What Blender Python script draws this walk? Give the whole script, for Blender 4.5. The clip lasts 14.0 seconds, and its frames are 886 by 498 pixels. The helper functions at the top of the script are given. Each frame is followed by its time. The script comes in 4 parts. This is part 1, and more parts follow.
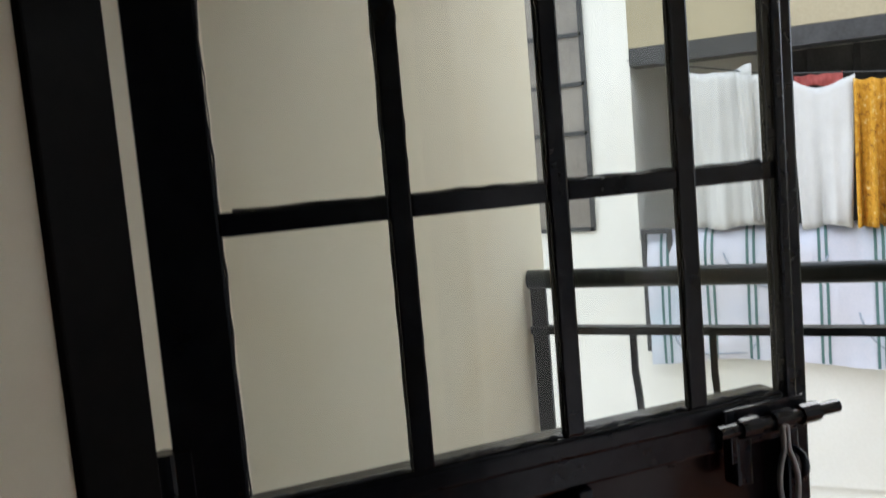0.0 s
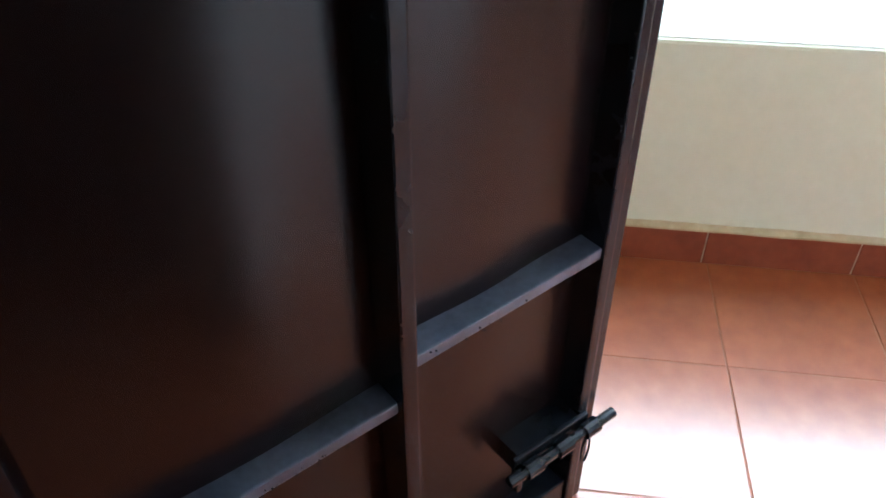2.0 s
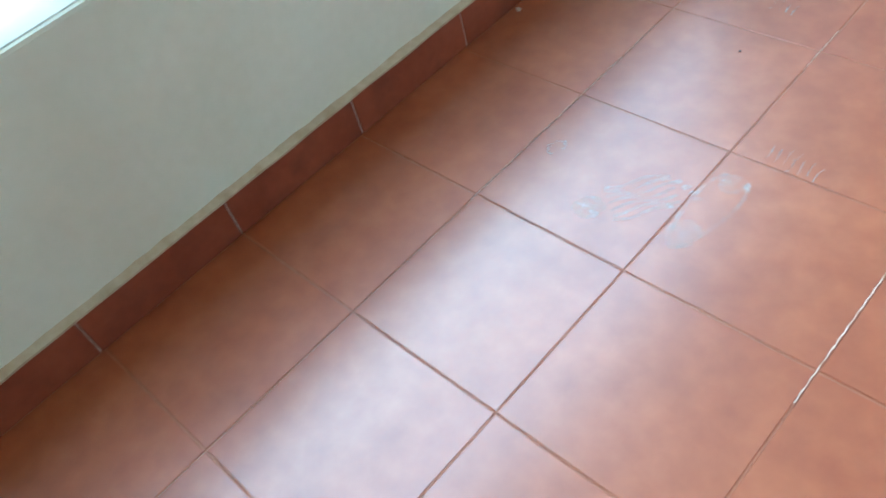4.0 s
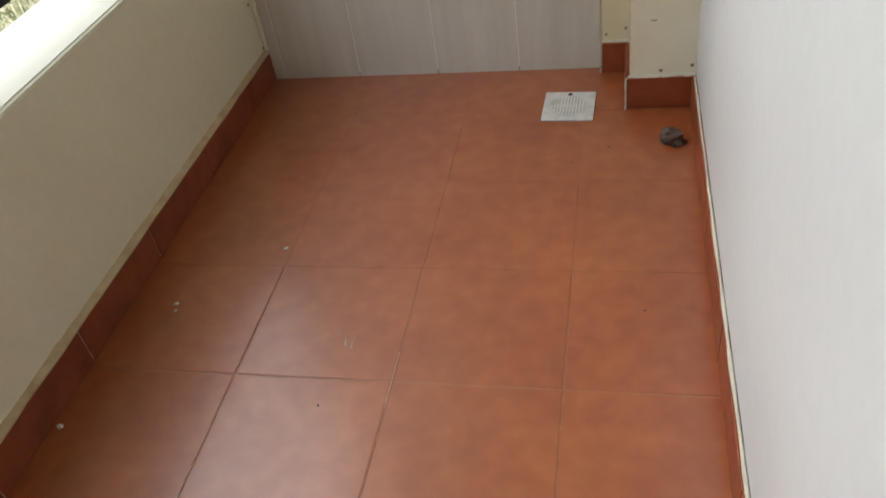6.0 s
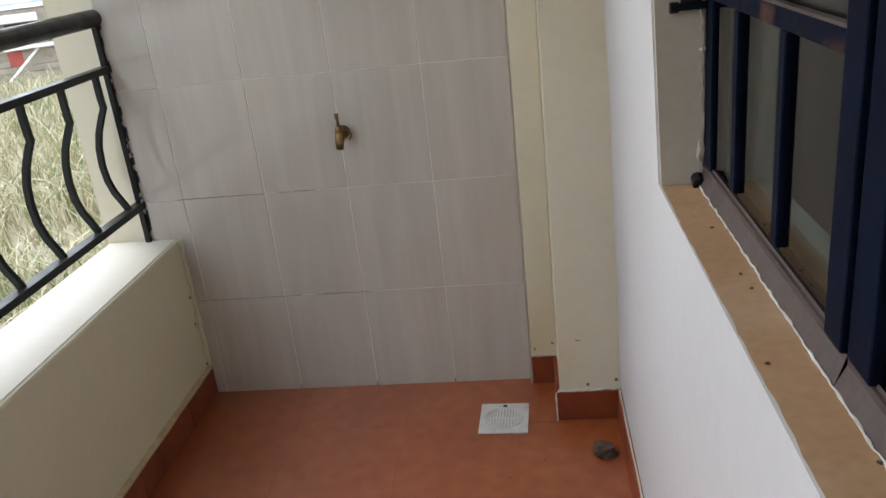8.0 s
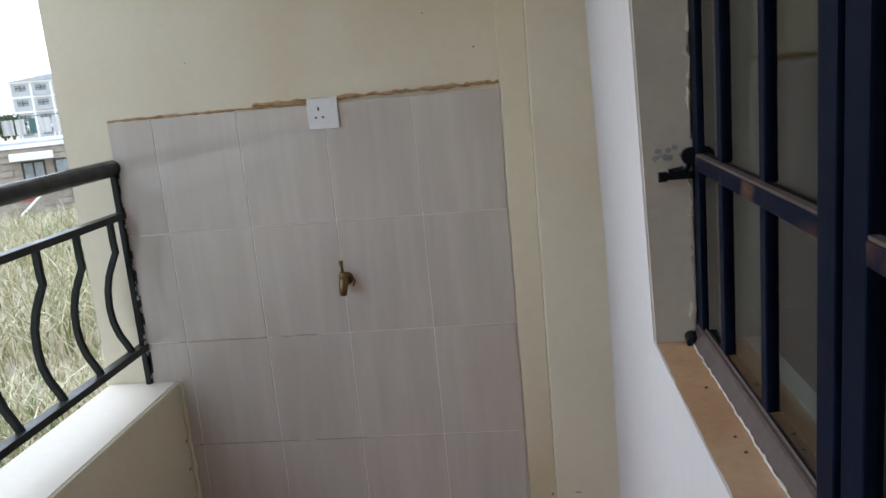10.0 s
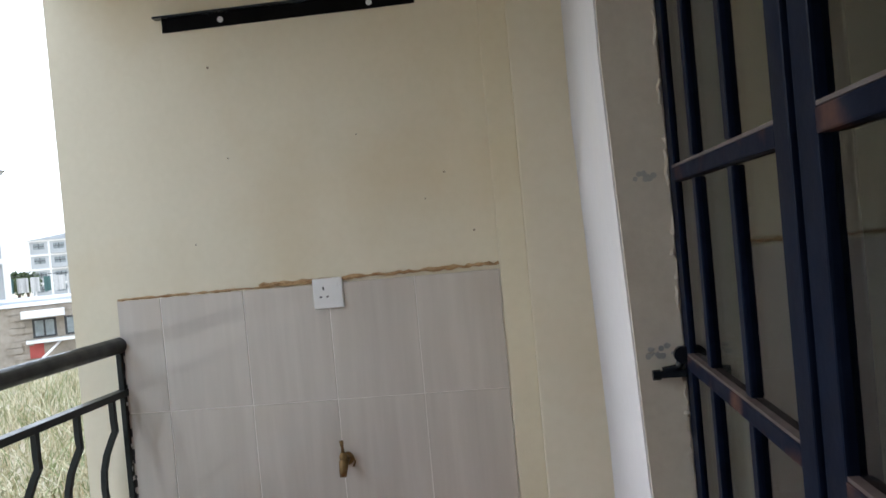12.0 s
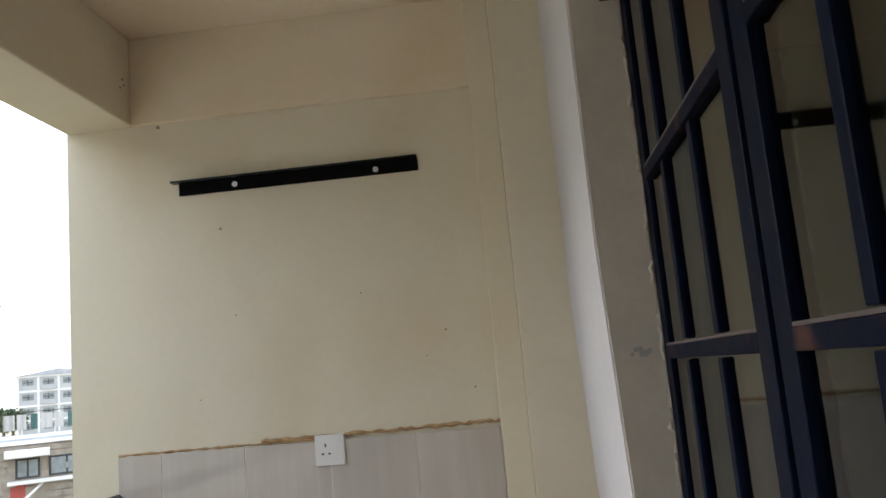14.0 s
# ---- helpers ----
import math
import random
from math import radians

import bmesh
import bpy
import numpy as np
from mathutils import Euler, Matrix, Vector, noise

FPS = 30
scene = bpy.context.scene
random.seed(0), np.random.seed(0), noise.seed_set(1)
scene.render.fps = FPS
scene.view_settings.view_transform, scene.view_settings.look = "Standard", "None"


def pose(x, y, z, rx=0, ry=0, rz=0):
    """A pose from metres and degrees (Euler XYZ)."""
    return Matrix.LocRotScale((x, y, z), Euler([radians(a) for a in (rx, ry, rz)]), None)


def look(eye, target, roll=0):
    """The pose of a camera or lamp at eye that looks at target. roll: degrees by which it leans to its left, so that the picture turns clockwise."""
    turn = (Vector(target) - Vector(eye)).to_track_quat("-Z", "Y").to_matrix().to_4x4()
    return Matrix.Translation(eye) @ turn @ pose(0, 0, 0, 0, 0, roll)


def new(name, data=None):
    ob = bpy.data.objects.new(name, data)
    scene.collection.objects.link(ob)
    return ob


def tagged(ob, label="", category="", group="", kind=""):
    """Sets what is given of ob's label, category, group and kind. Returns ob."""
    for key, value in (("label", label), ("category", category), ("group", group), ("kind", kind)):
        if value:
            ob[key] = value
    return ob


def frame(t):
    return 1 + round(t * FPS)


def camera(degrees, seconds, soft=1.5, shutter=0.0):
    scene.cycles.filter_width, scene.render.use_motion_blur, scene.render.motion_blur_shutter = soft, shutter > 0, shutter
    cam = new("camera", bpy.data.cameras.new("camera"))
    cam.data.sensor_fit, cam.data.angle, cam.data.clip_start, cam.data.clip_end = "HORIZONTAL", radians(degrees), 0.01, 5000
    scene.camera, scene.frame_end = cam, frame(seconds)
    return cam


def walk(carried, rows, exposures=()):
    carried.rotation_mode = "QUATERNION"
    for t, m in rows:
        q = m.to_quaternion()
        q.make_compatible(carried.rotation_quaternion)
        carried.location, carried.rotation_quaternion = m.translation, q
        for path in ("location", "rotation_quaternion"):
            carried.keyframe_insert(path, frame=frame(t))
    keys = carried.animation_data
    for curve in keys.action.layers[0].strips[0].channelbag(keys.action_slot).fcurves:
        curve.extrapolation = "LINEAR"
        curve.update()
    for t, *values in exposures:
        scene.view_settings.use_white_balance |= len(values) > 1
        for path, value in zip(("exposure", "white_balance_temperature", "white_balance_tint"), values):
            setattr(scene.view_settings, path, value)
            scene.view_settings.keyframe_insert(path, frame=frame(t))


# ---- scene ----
cam = camera(57.3, 14.0, shutter=0.2)
PATH = [
    (0, (1.775, -3.154, 1.49), (-0.04, -3.971, 1.291), -4.9),
    (0.2, (1.736, -3.179, 1.455), (-0.083, -3.944, 1.126), -3.8),
    (0.5, (1.685, -3.203, 1.411), (-0.140, -3.877, 0.905), -2.8),
    (1, (1.597, -3.240, 1.330), (-0.145, -3.724, 0.474), -1.8),
    (1.5, (1.534, -3.267, 1.258), (-0.128, -3.612, 0.2), -1.6),
    (2, (1.481, -3.285, 1.21), (-0.067, -3.487, -0.039), 0.0),
    (4.5, (1.176, -2.316, 1.087), (0.162, -1.489, -0.425), -18.7),
    (5, (1.088, -2.259, 1.124), (0.395, -1.11, -0.36), -12.4),
    (5.5, (1.059, -2.227, 1.148), (0.493, -0.912, -0.248), -12.0),
    (6, (1.045, -2.209, 1.19), (0.624, -0.729, -0.087), -9.6),
    (6.5, (1.048, -2.199, 1.238), (0.722, -0.574, 0.119), -8.1),
    (7, (1.048, -2.188, 1.287), (0.791, -0.457, 0.319), -6.6),
    (7.5, (1.047, -2.207, 1.311), (0.818, -0.391, 0.506), -6.2),
    (8, (1.048, -2.223, 1.335), (0.805, -0.377, 0.605), -6.4),
    (10.5, (1.057, -2.253, 1.382), (0.842, -0.29, 1.066), -5.1),
    (11, (1.065, -2.249, 1.397), (0.871, -0.271, 1.167), -5.1),
    (11.5, (1.071, -2.26, 1.413), (0.896, -0.273, 1.264), -4.5),
    (12, (1.078, -2.267, 1.435), (0.867, -0.279, 1.408), -5.2),
    (12.5, (1.079, -2.286, 1.455), (0.863, -0.301, 1.561), -4.6),
    (13, (1.072, -2.314, 1.469), (0.873, -0.333, 1.654), -4.6),
    (13.5, (1.078, -2.324, 1.481), (0.887, -0.347, 1.721), -4.8),
    (14, (1.073, -2.34, 1.493), (0.904, -0.371, 1.797), -5.1),
]
GAP = [
    (2.5, (1.40, -3.22, 1.17), (-0.08, -3.24, -0.13), -3.0),
    (3.0, (1.26, -3.08, 1.13), (-0.10, -2.72, -0.31), -8.0),
    (3.4, (1.16, -2.90, 1.10), (-0.12, -2.30, -0.41), -12.5),
    (3.8, (1.14, -2.68, 1.085), (-0.06, -1.93, -0.45), -16.5),
    (4.2, (1.155, -2.44, 1.08), (0.04, -1.67, -0.44), -18.6),
]
EXPOSURES = [(0.0, 1.65, 6250, 12), (0.5, 1.85, 6400, 12), (1.0, 2.15, 6900, 11), (1.5, 3.5, 6400, 10), (2.0, 3.45, 5400, 2), (3.0, 3.2, 4900, -3), (4.3, 2.8, 4550, -10),
             (5.0, 2.85, 4350, -12), (5.5, 2.45, 4900, -9), (6.0, 1.98, 6600, 4), (6.5, 1.78, 7100, 9), (7.0, 1.58, 7100, 9), (8.0, 1.62, 6350, 10), (10.5, 1.43, 6000, 11),
             (12.0, 1.53, 6100, 11), (12.5, 1.32, 6150, 11), (13.0, 1.34, 6250, 11), (14.0, 1.45, 6350, 11)]
walk(cam, [(t, look(eye, target, roll)) for t, eye, target, roll in sorted(PATH + GAP)], EXPOSURES)

# ---- world and light ----
SUN_EL, SUN_AZ = radians(27), radians(-72)
world = bpy.data.worlds.new("overcast")
world.use_nodes = True
scene.world = world
wn = world.node_tree
wn.nodes.clear()
sky = wn.nodes.new("ShaderNodeTexSky")
sky.sky_type, sky.sun_disc, sky.sun_elevation, sky.sun_rotation = "NISHITA", False, SUN_EL, SUN_AZ
sky.air_density, sky.dust_density, sky.ozone_density = 1.0, 4.0, 1.0
hsv = wn.nodes.new("ShaderNodeHueSaturation")
hsv.inputs["Saturation"].default_value = 0.2
bg = wn.nodes.new("ShaderNodeBackground")
bg.inputs["Strength"].default_value = 0.15
wout = wn.nodes.new("ShaderNodeOutputWorld")
wn.links.new(sky.outputs[0], hsv.inputs["Color"])
cloud = wn.nodes.new("ShaderNodeMix")
cloud.data_type = "RGBA"
cloud.inputs["Factor"].default_value = 0.7
cloud.inputs["B"].default_value = (6.0, 6.7, 7.5, 1)
wn.links.new(hsv.outputs[0], cloud.inputs["A"])
wn.links.new(cloud.outputs["Result"], bg.inputs["Color"])
wn.links.new(bg.outputs[0], wout.inputs["Surface"])
sun = new("sun", bpy.data.lights.new("sun", "SUN"))
sun.data.energy, sun.data.angle, sun.data.color = 0.6, radians(60), (1.0, 0.96, 0.9)
sun.matrix_world = look((0, 0, 0), (-math.sin(SUN_AZ) * math.cos(SUN_EL), -math.cos(SUN_AZ) * math.cos(SUN_EL), -math.sin(SUN_EL)))


# ---- materials ----
def material(name, stops, scale=6.0, rough=(0.5, 0.7), metal=0.0, bump=0.1, bump_scale=60.0, spec=0.5, coat=0.0,
             stretch=(1, 1, 1), grain=0.35, stain=None, per="none"):
    """Noise-driven colours between the stops, with a finer grain, relief and an uneven gloss; stain is (colour, scale, amount)."""
    m = bpy.data.materials.new(name)
    m.use_nodes = True
    t = m.node_tree
    n, ln = t.nodes, t.links
    b = n["Principled BSDF"]
    geo = n.new("ShaderNodeNewGeometry")
    base = geo.outputs["Position"]
    if per == "object":
        info = n.new("ShaderNodeObjectInfo")
        add = n.new("ShaderNodeVectorMath")
        add.operation = "MULTIPLY_ADD"
        ln.new(info.outputs["Random"], add.inputs[0])
        add.inputs[1].default_value = (7.0, 11.0, 13.0)
        ln.new(base, add.inputs[2])
        base = add.outputs[0]
    mp = n.new("ShaderNodeMapping")
    mp.inputs["Scale"].default_value = stretch
    ln.new(base, mp.inputs["Vector"])
    big = n.new("ShaderNodeTexNoise")
    big.inputs["Scale"].default_value, big.inputs["Detail"].default_value = scale, 5.0
    ln.new(mp.outputs[0], big.inputs["Vector"])
    fine = n.new("ShaderNodeTexNoise")
    fine.inputs["Scale"].default_value, fine.inputs["Detail"].default_value = bump_scale, 4.0
    ln.new(mp.outputs[0], fine.inputs["Vector"])
    mix = n.new("ShaderNodeMix")
    mix.inputs["Factor"].default_value = grain
    ln.new(big.outputs["Fac"], mix.inputs["A"])
    ln.new(fine.outputs["Fac"], mix.inputs["B"])
    ramp = n.new("ShaderNodeValToRGB")
    e = ramp.color_ramp.elements
    e[0].position, e[1].position = 0.33, 0.67
    e[0].color, e[1].color = (*stops[0], 1), (*stops[-1], 1)
    for i, c in enumerate(stops[1:-1]):
        e.new(0.33 + 0.34 * (i + 1) / (len(stops) - 1)).color = (*c, 1)
    ln.new(mix.outputs["Result"], ramp.inputs["Fac"])
    colour = ramp.outputs["Color"]
    if per == "island":
        r2 = n.new("ShaderNodeValToRGB")
        e = r2.color_ramp.elements
        e[0].color, e[1].color = (*stops[0], 1), (*stops[-1], 1)
        for i, c in enumerate(stops[1:-1]):
            e.new((i + 1) / (len(stops) - 1)).color = (*c, 1)
        ln.new(geo.outputs["Random Per Island"], r2.inputs["Fac"])
        colour = r2.outputs["Color"]
    if stain:
        sn = n.new("ShaderNodeTexNoise")
        sn.inputs["Scale"].default_value, sn.inputs["Detail"].default_value = stain[1], 6.0
        ln.new(base, sn.inputs["Vector"])
        sr = n.new("ShaderNodeMapRange")
        sr.inputs["From Min"].default_value, sr.inputs["From Max"].default_value = 0.52, 0.75
        sr.inputs["To Max"].default_value = stain[2]
        ln.new(sn.outputs["Fac"], sr.inputs["Value"])
        sm = n.new("ShaderNodeMix")
        sm.data_type = "RGBA"
        ln.new(sr.outputs["Result"], sm.inputs["Factor"])
        ln.new(colour, sm.inputs["A"])
        sm.inputs["B"].default_value = (*stain[0], 1)
        colour = sm.outputs["Result"]
    ln.new(colour, b.inputs["Base Color"])
    rr = n.new("ShaderNodeMapRange")
    rr.inputs["From Min"].default_value, rr.inputs["From Max"].default_value = 0.3, 0.7
    rr.inputs["To Min"].default_value, rr.inputs["To Max"].default_value = rough
    ln.new(big.outputs["Fac"], rr.inputs["Value"])
    ln.new(rr.outputs["Result"], b.inputs["Roughness"])
    b.inputs["Metallic"].default_value = metal
    b.inputs["Specular IOR Level"].default_value = spec
    b.inputs["Coat Weight"].default_value = coat
    b.inputs["Coat Roughness"].default_value = 0.12
    if bump:
        bp = n.new("ShaderNodeBump")
        bp.inputs["Strength"].default_value, bp.inputs["Distance"].default_value = bump, 0.004
        ln.new(mix.outputs["Result"], bp.inputs["Height"])
        ln.new(bp.outputs[0], b.inputs["Normal"])
    return m


def glass_material(name, tint=(0.9, 0.93, 0.92), base=0.04):
    m = bpy.data.materials.new(name)
    m.use_nodes = True
    n, ln = m.node_tree.nodes, m.node_tree.links
    n.clear()
    out, mixer = n.new("ShaderNodeOutputMaterial"), n.new("ShaderNodeMixShader")
    clear, gloss = n.new("ShaderNodeBsdfTransparent"), n.new("ShaderNodeBsdfGlossy")
    lw, pw, fr = n.new("ShaderNodeLayerWeight"), n.new("ShaderNodeMath"), n.new("ShaderNodeMath")
    lw.inputs["Blend"].default_value = 0.5
    pw.operation, fr.operation = "POWER", "MULTIPLY_ADD"
    pw.inputs[1].default_value, fr.inputs[1].default_value, fr.inputs[2].default_value = 5.0, 1 - base, base
    ln.new(lw.outputs["Facing"], pw.inputs[0])
    ln.new(pw.outputs[0], fr.inputs[0])
    clear.inputs["Color"].default_value = (*tint, 1)
    gloss.inputs["Roughness"].default_value = 0.03
    ln.new(fr.outputs[0], mixer.inputs["Fac"])
    ln.new(clear.outputs[0], mixer.inputs[1])
    ln.new(gloss.outputs[0], mixer.inputs[2])
    ln.new(mixer.outputs[0], out.inputs["Surface"])
    return m


# random brown blotches, made stronger to carry the darkening under the beam
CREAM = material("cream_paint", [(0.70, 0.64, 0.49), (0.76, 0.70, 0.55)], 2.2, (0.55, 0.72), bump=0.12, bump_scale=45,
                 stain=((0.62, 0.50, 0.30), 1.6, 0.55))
PARAPET = material("parapet_paint", [(0.68, 0.66, 0.48), (0.75, 0.73, 0.555)], 2.6, (0.5, 0.68), bump=0.12, bump_scale=40,
                   stain=((0.58, 0.50, 0.34), 1.4, 0.4))
WHITE = material("white_paint", [(0.56, 0.56, 0.585), (0.62, 0.62, 0.645)], 2.5, (0.45, 0.6), bump=0.12, bump_scale=35,
                 stain=((0.66, 0.63, 0.56), 2.0, 0.3))
REVEAL = material("bare_reveal_plaster", [(0.56, 0.51, 0.43), (0.66, 0.61, 0.52)], 7, (0.7, 0.85), bump=0.35, bump_scale=70,
                  stain=((0.42, 0.39, 0.35), 7, 0.5))
CEIL = material("ceiling_paint", [(0.77, 0.66, 0.49), (0.82, 0.73, 0.57)], 2, (0.6, 0.75), bump=0.12, bump_scale=40,
                stain=((0.68, 0.50, 0.27), 1.5, 0.6))
CAP = material("parapet_top_paint", [(0.70, 0.66, 0.58), (0.76, 0.72, 0.64)], 2, (0.6, 0.75), bump=0.12, bump_scale=40, stain=((0.62, 0.55, 0.42), 1.5, 0.4))
SILL = material("sill_plaster", [(0.30, 0.175, 0.088), (0.43, 0.265, 0.15)], 7, (0.5, 0.7), bump=0.25, bump_scale=80,
                stain=((0.48, 0.36, 0.25), 5, 0.7))
FLOOR = material("terracotta_glaze", [(0.280, 0.060, 0.017), (0.340, 0.083, 0.024), (0.400, 0.110, 0.034)], 4, (0.225, 0.268), bump=0.06,
                 bump_scale=22, grain=0.5, spec=0.64)
FLOOR.node_tree.nodes["Principled BSDF"].inputs["Coat Weight"].default_value = 1.0      # rough second gloss layer, added for a wide pale veil of glare
FLOOR.node_tree.nodes["Principled BSDF"].inputs["Coat Roughness"].default_value = 0.42
FLOOR.node_tree.nodes["Principled BSDF"].inputs["Coat IOR"].default_value = 1.60
SKIRT = material("skirting_terracotta", [(0.21, 0.045, 0.018), (0.28, 0.070, 0.030)], 9, (0.30, 0.42), bump=0.08, bump_scale=40, per="object", spec=0.25,
                 stain=((0.13, 0.032, 0.018), 8, 0.75))
GROUT = material("floor_grout", [(0.24, 0.072, 0.030), (0.40, 0.165, 0.085)], 3, (0.5, 0.7), bump=0.2)
WGROUT = material("wall_grout", [(0.66, 0.62, 0.57), (0.77, 0.73, 0.68)], 5, (0.8, 0.95), bump=0.1)
TILE = material("wood_grain_wall_tile", [(0.51, 0.47, 0.42), (0.555, 0.512, 0.46), (0.61, 0.565, 0.51)], 5, (0.04, 0.09), bump=0.015, bump_scale=12,
                stretch=(3.2, 1.0, 0.25), grain=0.4, per="object", stain=((0.50, 0.42, 0.33), 2, 0.45))
MORTAR = material("crumbling_mortar", [(0.26, 0.13, 0.045), (0.56, 0.40, 0.22)], 26, (0.8, 0.95), bump=0.6, bump_scale=120)
IRON = material("black_gloss_enamel", [(0.006, 0.008, 0.012), (0.014, 0.017, 0.023)], 12, (0.16, 0.268), bump=0.12, bump_scale=50, spec=0.36)
SHEET = material("maroon_black_sheet_steel", [(0.0075, 0.0043, 0.0050), (0.0165, 0.0085, 0.0093)], 3, (0.22, 0.268), bump=0.03, bump_scale=7, spec=0.48)
NAVY = material("navy_window_enamel", [(0.0032, 0.0053, 0.0135), (0.0070, 0.0115, 0.026)], 14, (0.30, 0.45), bump=0.15, bump_scale=60, spec=0.015)
BLACK = material("flat_black_paint", [(0.003, 0.003, 0.003), (0.008, 0.007, 0.007)], 14, (0.45, 0.60), bump=0.15, bump_scale=60, spec=0.04)
STEEL = material("bare_grey_steel", [(0.22, 0.22, 0.22), (0.36, 0.36, 0.36)], 40, (0.29, 0.4), metal=0.7, bump=0.1)
DUSTYBAR = material("dusty_navy_enamel", [(0.0036, 0.0060, 0.015), (0.009, 0.012, 0.024)], 14, (0.40, 0.58), bump=0.15, bump_scale=60, spec=0.015,
                    stain=((0.10, 0.052, 0.036), 14, 0.9))
# cross bar enamel, its colour lightened bluish to carry the sky's sheen
BARS = material("sheen_lightened_blue_black_enamel", [(0.055, 0.068, 0.10), (0.14, 0.16, 0.22)], 16, (0.29, 0.36), bump=0.2, bump_scale=90, spec=0.8)
DUSTY = material("dusty_brown_ledge", [(0.036, 0.025, 0.025), (0.075, 0.050, 0.046)], 20, (0.5, 0.75), bump=0.2, bump_scale=90)
RAIL = material("dark_green_black_rail_paint", [(0.005, 0.0085, 0.008), (0.014, 0.018, 0.017)], 18, (0.29, 0.45), bump=0.15, bump_scale=70, spec=0.28)
BRASS = material("tarnished_brass", [(0.13, 0.080, 0.032), (0.27, 0.175, 0.08)], 40, (0.3, 0.5), metal=0.9, bump=0.1)
PLASTIC = material("white_plastic", [(0.76, 0.76, 0.74), (0.80, 0.80, 0.79)], 20, (0.3, 0.4), bump=0.0)
GRATE = material("dirty_white_plastic", [(0.58, 0.57, 0.55), (0.74, 0.73, 0.71)], 25, (0.4, 0.55), bump=0.05, stain=((0.35, 0.30, 0.26), 30, 0.6))
SLOT = material("grate_slot", [(0.34, 0.33, 0.31), (0.46, 0.45, 0.43)], 30, (0.7, 0.9), bump=0.0)
HOLE = material("dark_hole", [(0.01, 0.01, 0.01), (0.02, 0.018, 0.016)], 20, (0.8, 0.9), bump=0.0)
SMEAR = material("paint_smear", [(0.012, 0.014, 0.016), (0.05, 0.05, 0.055)], 60, (0.4, 0.6), bump=0.1)
WALLW = material("neighbour_render", [(0.70, 0.68, 0.62), (0.78, 0.76, 0.71)], 1.5, (0.6, 0.8), bump=0.1, stain=((0.60, 0.56, 0.48), 0.9, 0.4))
# beige darkened to carry the shade on the wall over the neighbour's balcony
BEIGE = material("shade_darkened_beige_render", [(0.33, 0.28, 0.18), (0.42, 0.36, 0.24)], 2, (0.7, 0.85), bump=0.1)
CLOTH = material("white_cotton", [(0.52, 0.51, 0.49), (0.60, 0.59, 0.57)], 8, (0.8, 0.95), bump=0.2, bump_scale=200)
YELLOW = material("mustard_print_cloth", [(0.16, 0.055, 0.004), (0.50, 0.24, 0.012), (0.58, 0.29, 0.02), (0.70, 0.52, 0.22)], 30, (0.8, 0.9), bump=0.1, bump_scale=90)
BLANKET = material("pale_blue_blanket", [(0.42, 0.50, 0.57), (0.54, 0.54, 0.60), (0.62, 0.60, 0.65)], 2.4, (0.85, 0.95), bump=0.2, bump_scale=160)
QUILT = material("grey_quilting", [(0.26, 0.30, 0.35), (0.36, 0.38, 0.43)], 20, (0.85, 0.95), bump=0.1)
STRIPE = material("dark_green_stripe", [(0.06, 0.13, 0.12), (0.10, 0.18, 0.17)], 20, (0.85, 0.95), bump=0.1)
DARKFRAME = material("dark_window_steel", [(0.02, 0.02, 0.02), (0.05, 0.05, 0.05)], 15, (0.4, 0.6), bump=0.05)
BROWNPANE = material("brown_reflecting_pane", [(0.15, 0.13, 0.11), (0.30, 0.27, 0.23)], 3, (0.29, 0.4), bump=0.0)
DIMPANE = material("dim_room_pane", [(0.02, 0.02, 0.02), (0.09, 0.09, 0.085)], 4, (0.29, 0.4), bump=0.0)
PANE = material("dull_far_pane", [(0.16, 0.18, 0.18), (0.30, 0.33, 0.33)], 3, (0.29, 0.4), bump=0.0)
REED = material("dry_reed", [(0.40, 0.33, 0.19), (0.52, 0.46, 0.31), (0.16, 0.19, 0.08), (0.22, 0.24, 0.10), (0.46, 0.40, 0.26), (0.62, 0.57, 0.43)],
                4, (0.6, 0.8), bump=0.0, per="island")
SOIL = material("dry_soil", [(0.33, 0.28, 0.20), (0.45, 0.39, 0.29)], 0.6, (0.85, 0.95), bump=0.3, bump_scale=3, stain=((0.12, 0.13, 0.05), 0.3, 0.6))
STONE = material("rough_quarry_stone", [(0.28, 0.24, 0.19), (0.40, 0.35, 0.29)], 2.0, (0.8, 0.95), bump=0.4, bump_scale=6)
FARW = material("far_white_render", [(0.72, 0.71, 0.68), (0.80, 0.79, 0.77)], 0.4, (0.7, 0.85), bump=0.0)
FARG = material("far_grey_panel", [(0.40, 0.41, 0.41), (0.50, 0.51, 0.51)], 0.4, (0.7, 0.85), bump=0.0)
ROOF = material("iron_sheet_roof", [(0.30, 0.33, 0.36), (0.46, 0.48, 0.50)], 0.8, (0.4, 0.6), bump=0.0)
RED = material("red_paint", [(0.35, 0.06, 0.05), (0.45, 0.10, 0.08)], 2, (0.6, 0.8), bump=0.0)
LEAVES = material("tree_leaves", [(0.05, 0.08, 0.03), (0.09, 0.12, 0.05)], 2, (0.6, 0.8), bump=0.0, per="island")
BARK = material("tree_bark", [(0.10, 0.07, 0.05), (0.16, 0.12, 0.09)], 6, (0.8, 0.95), bump=0.3)
DEBRIS = material("grey_rag", [(0.050, 0.030, 0.024), (0.150, 0.095, 0.075)], 60, (0.8, 0.95), bump=0.4, bump_scale=160)
ROOMW = material("room_paint", [(0.34, 0.30, 0.24), (0.40, 0.36, 0.29)], 2, (0.6, 0.75), bump=0.1, bump_scale=40)


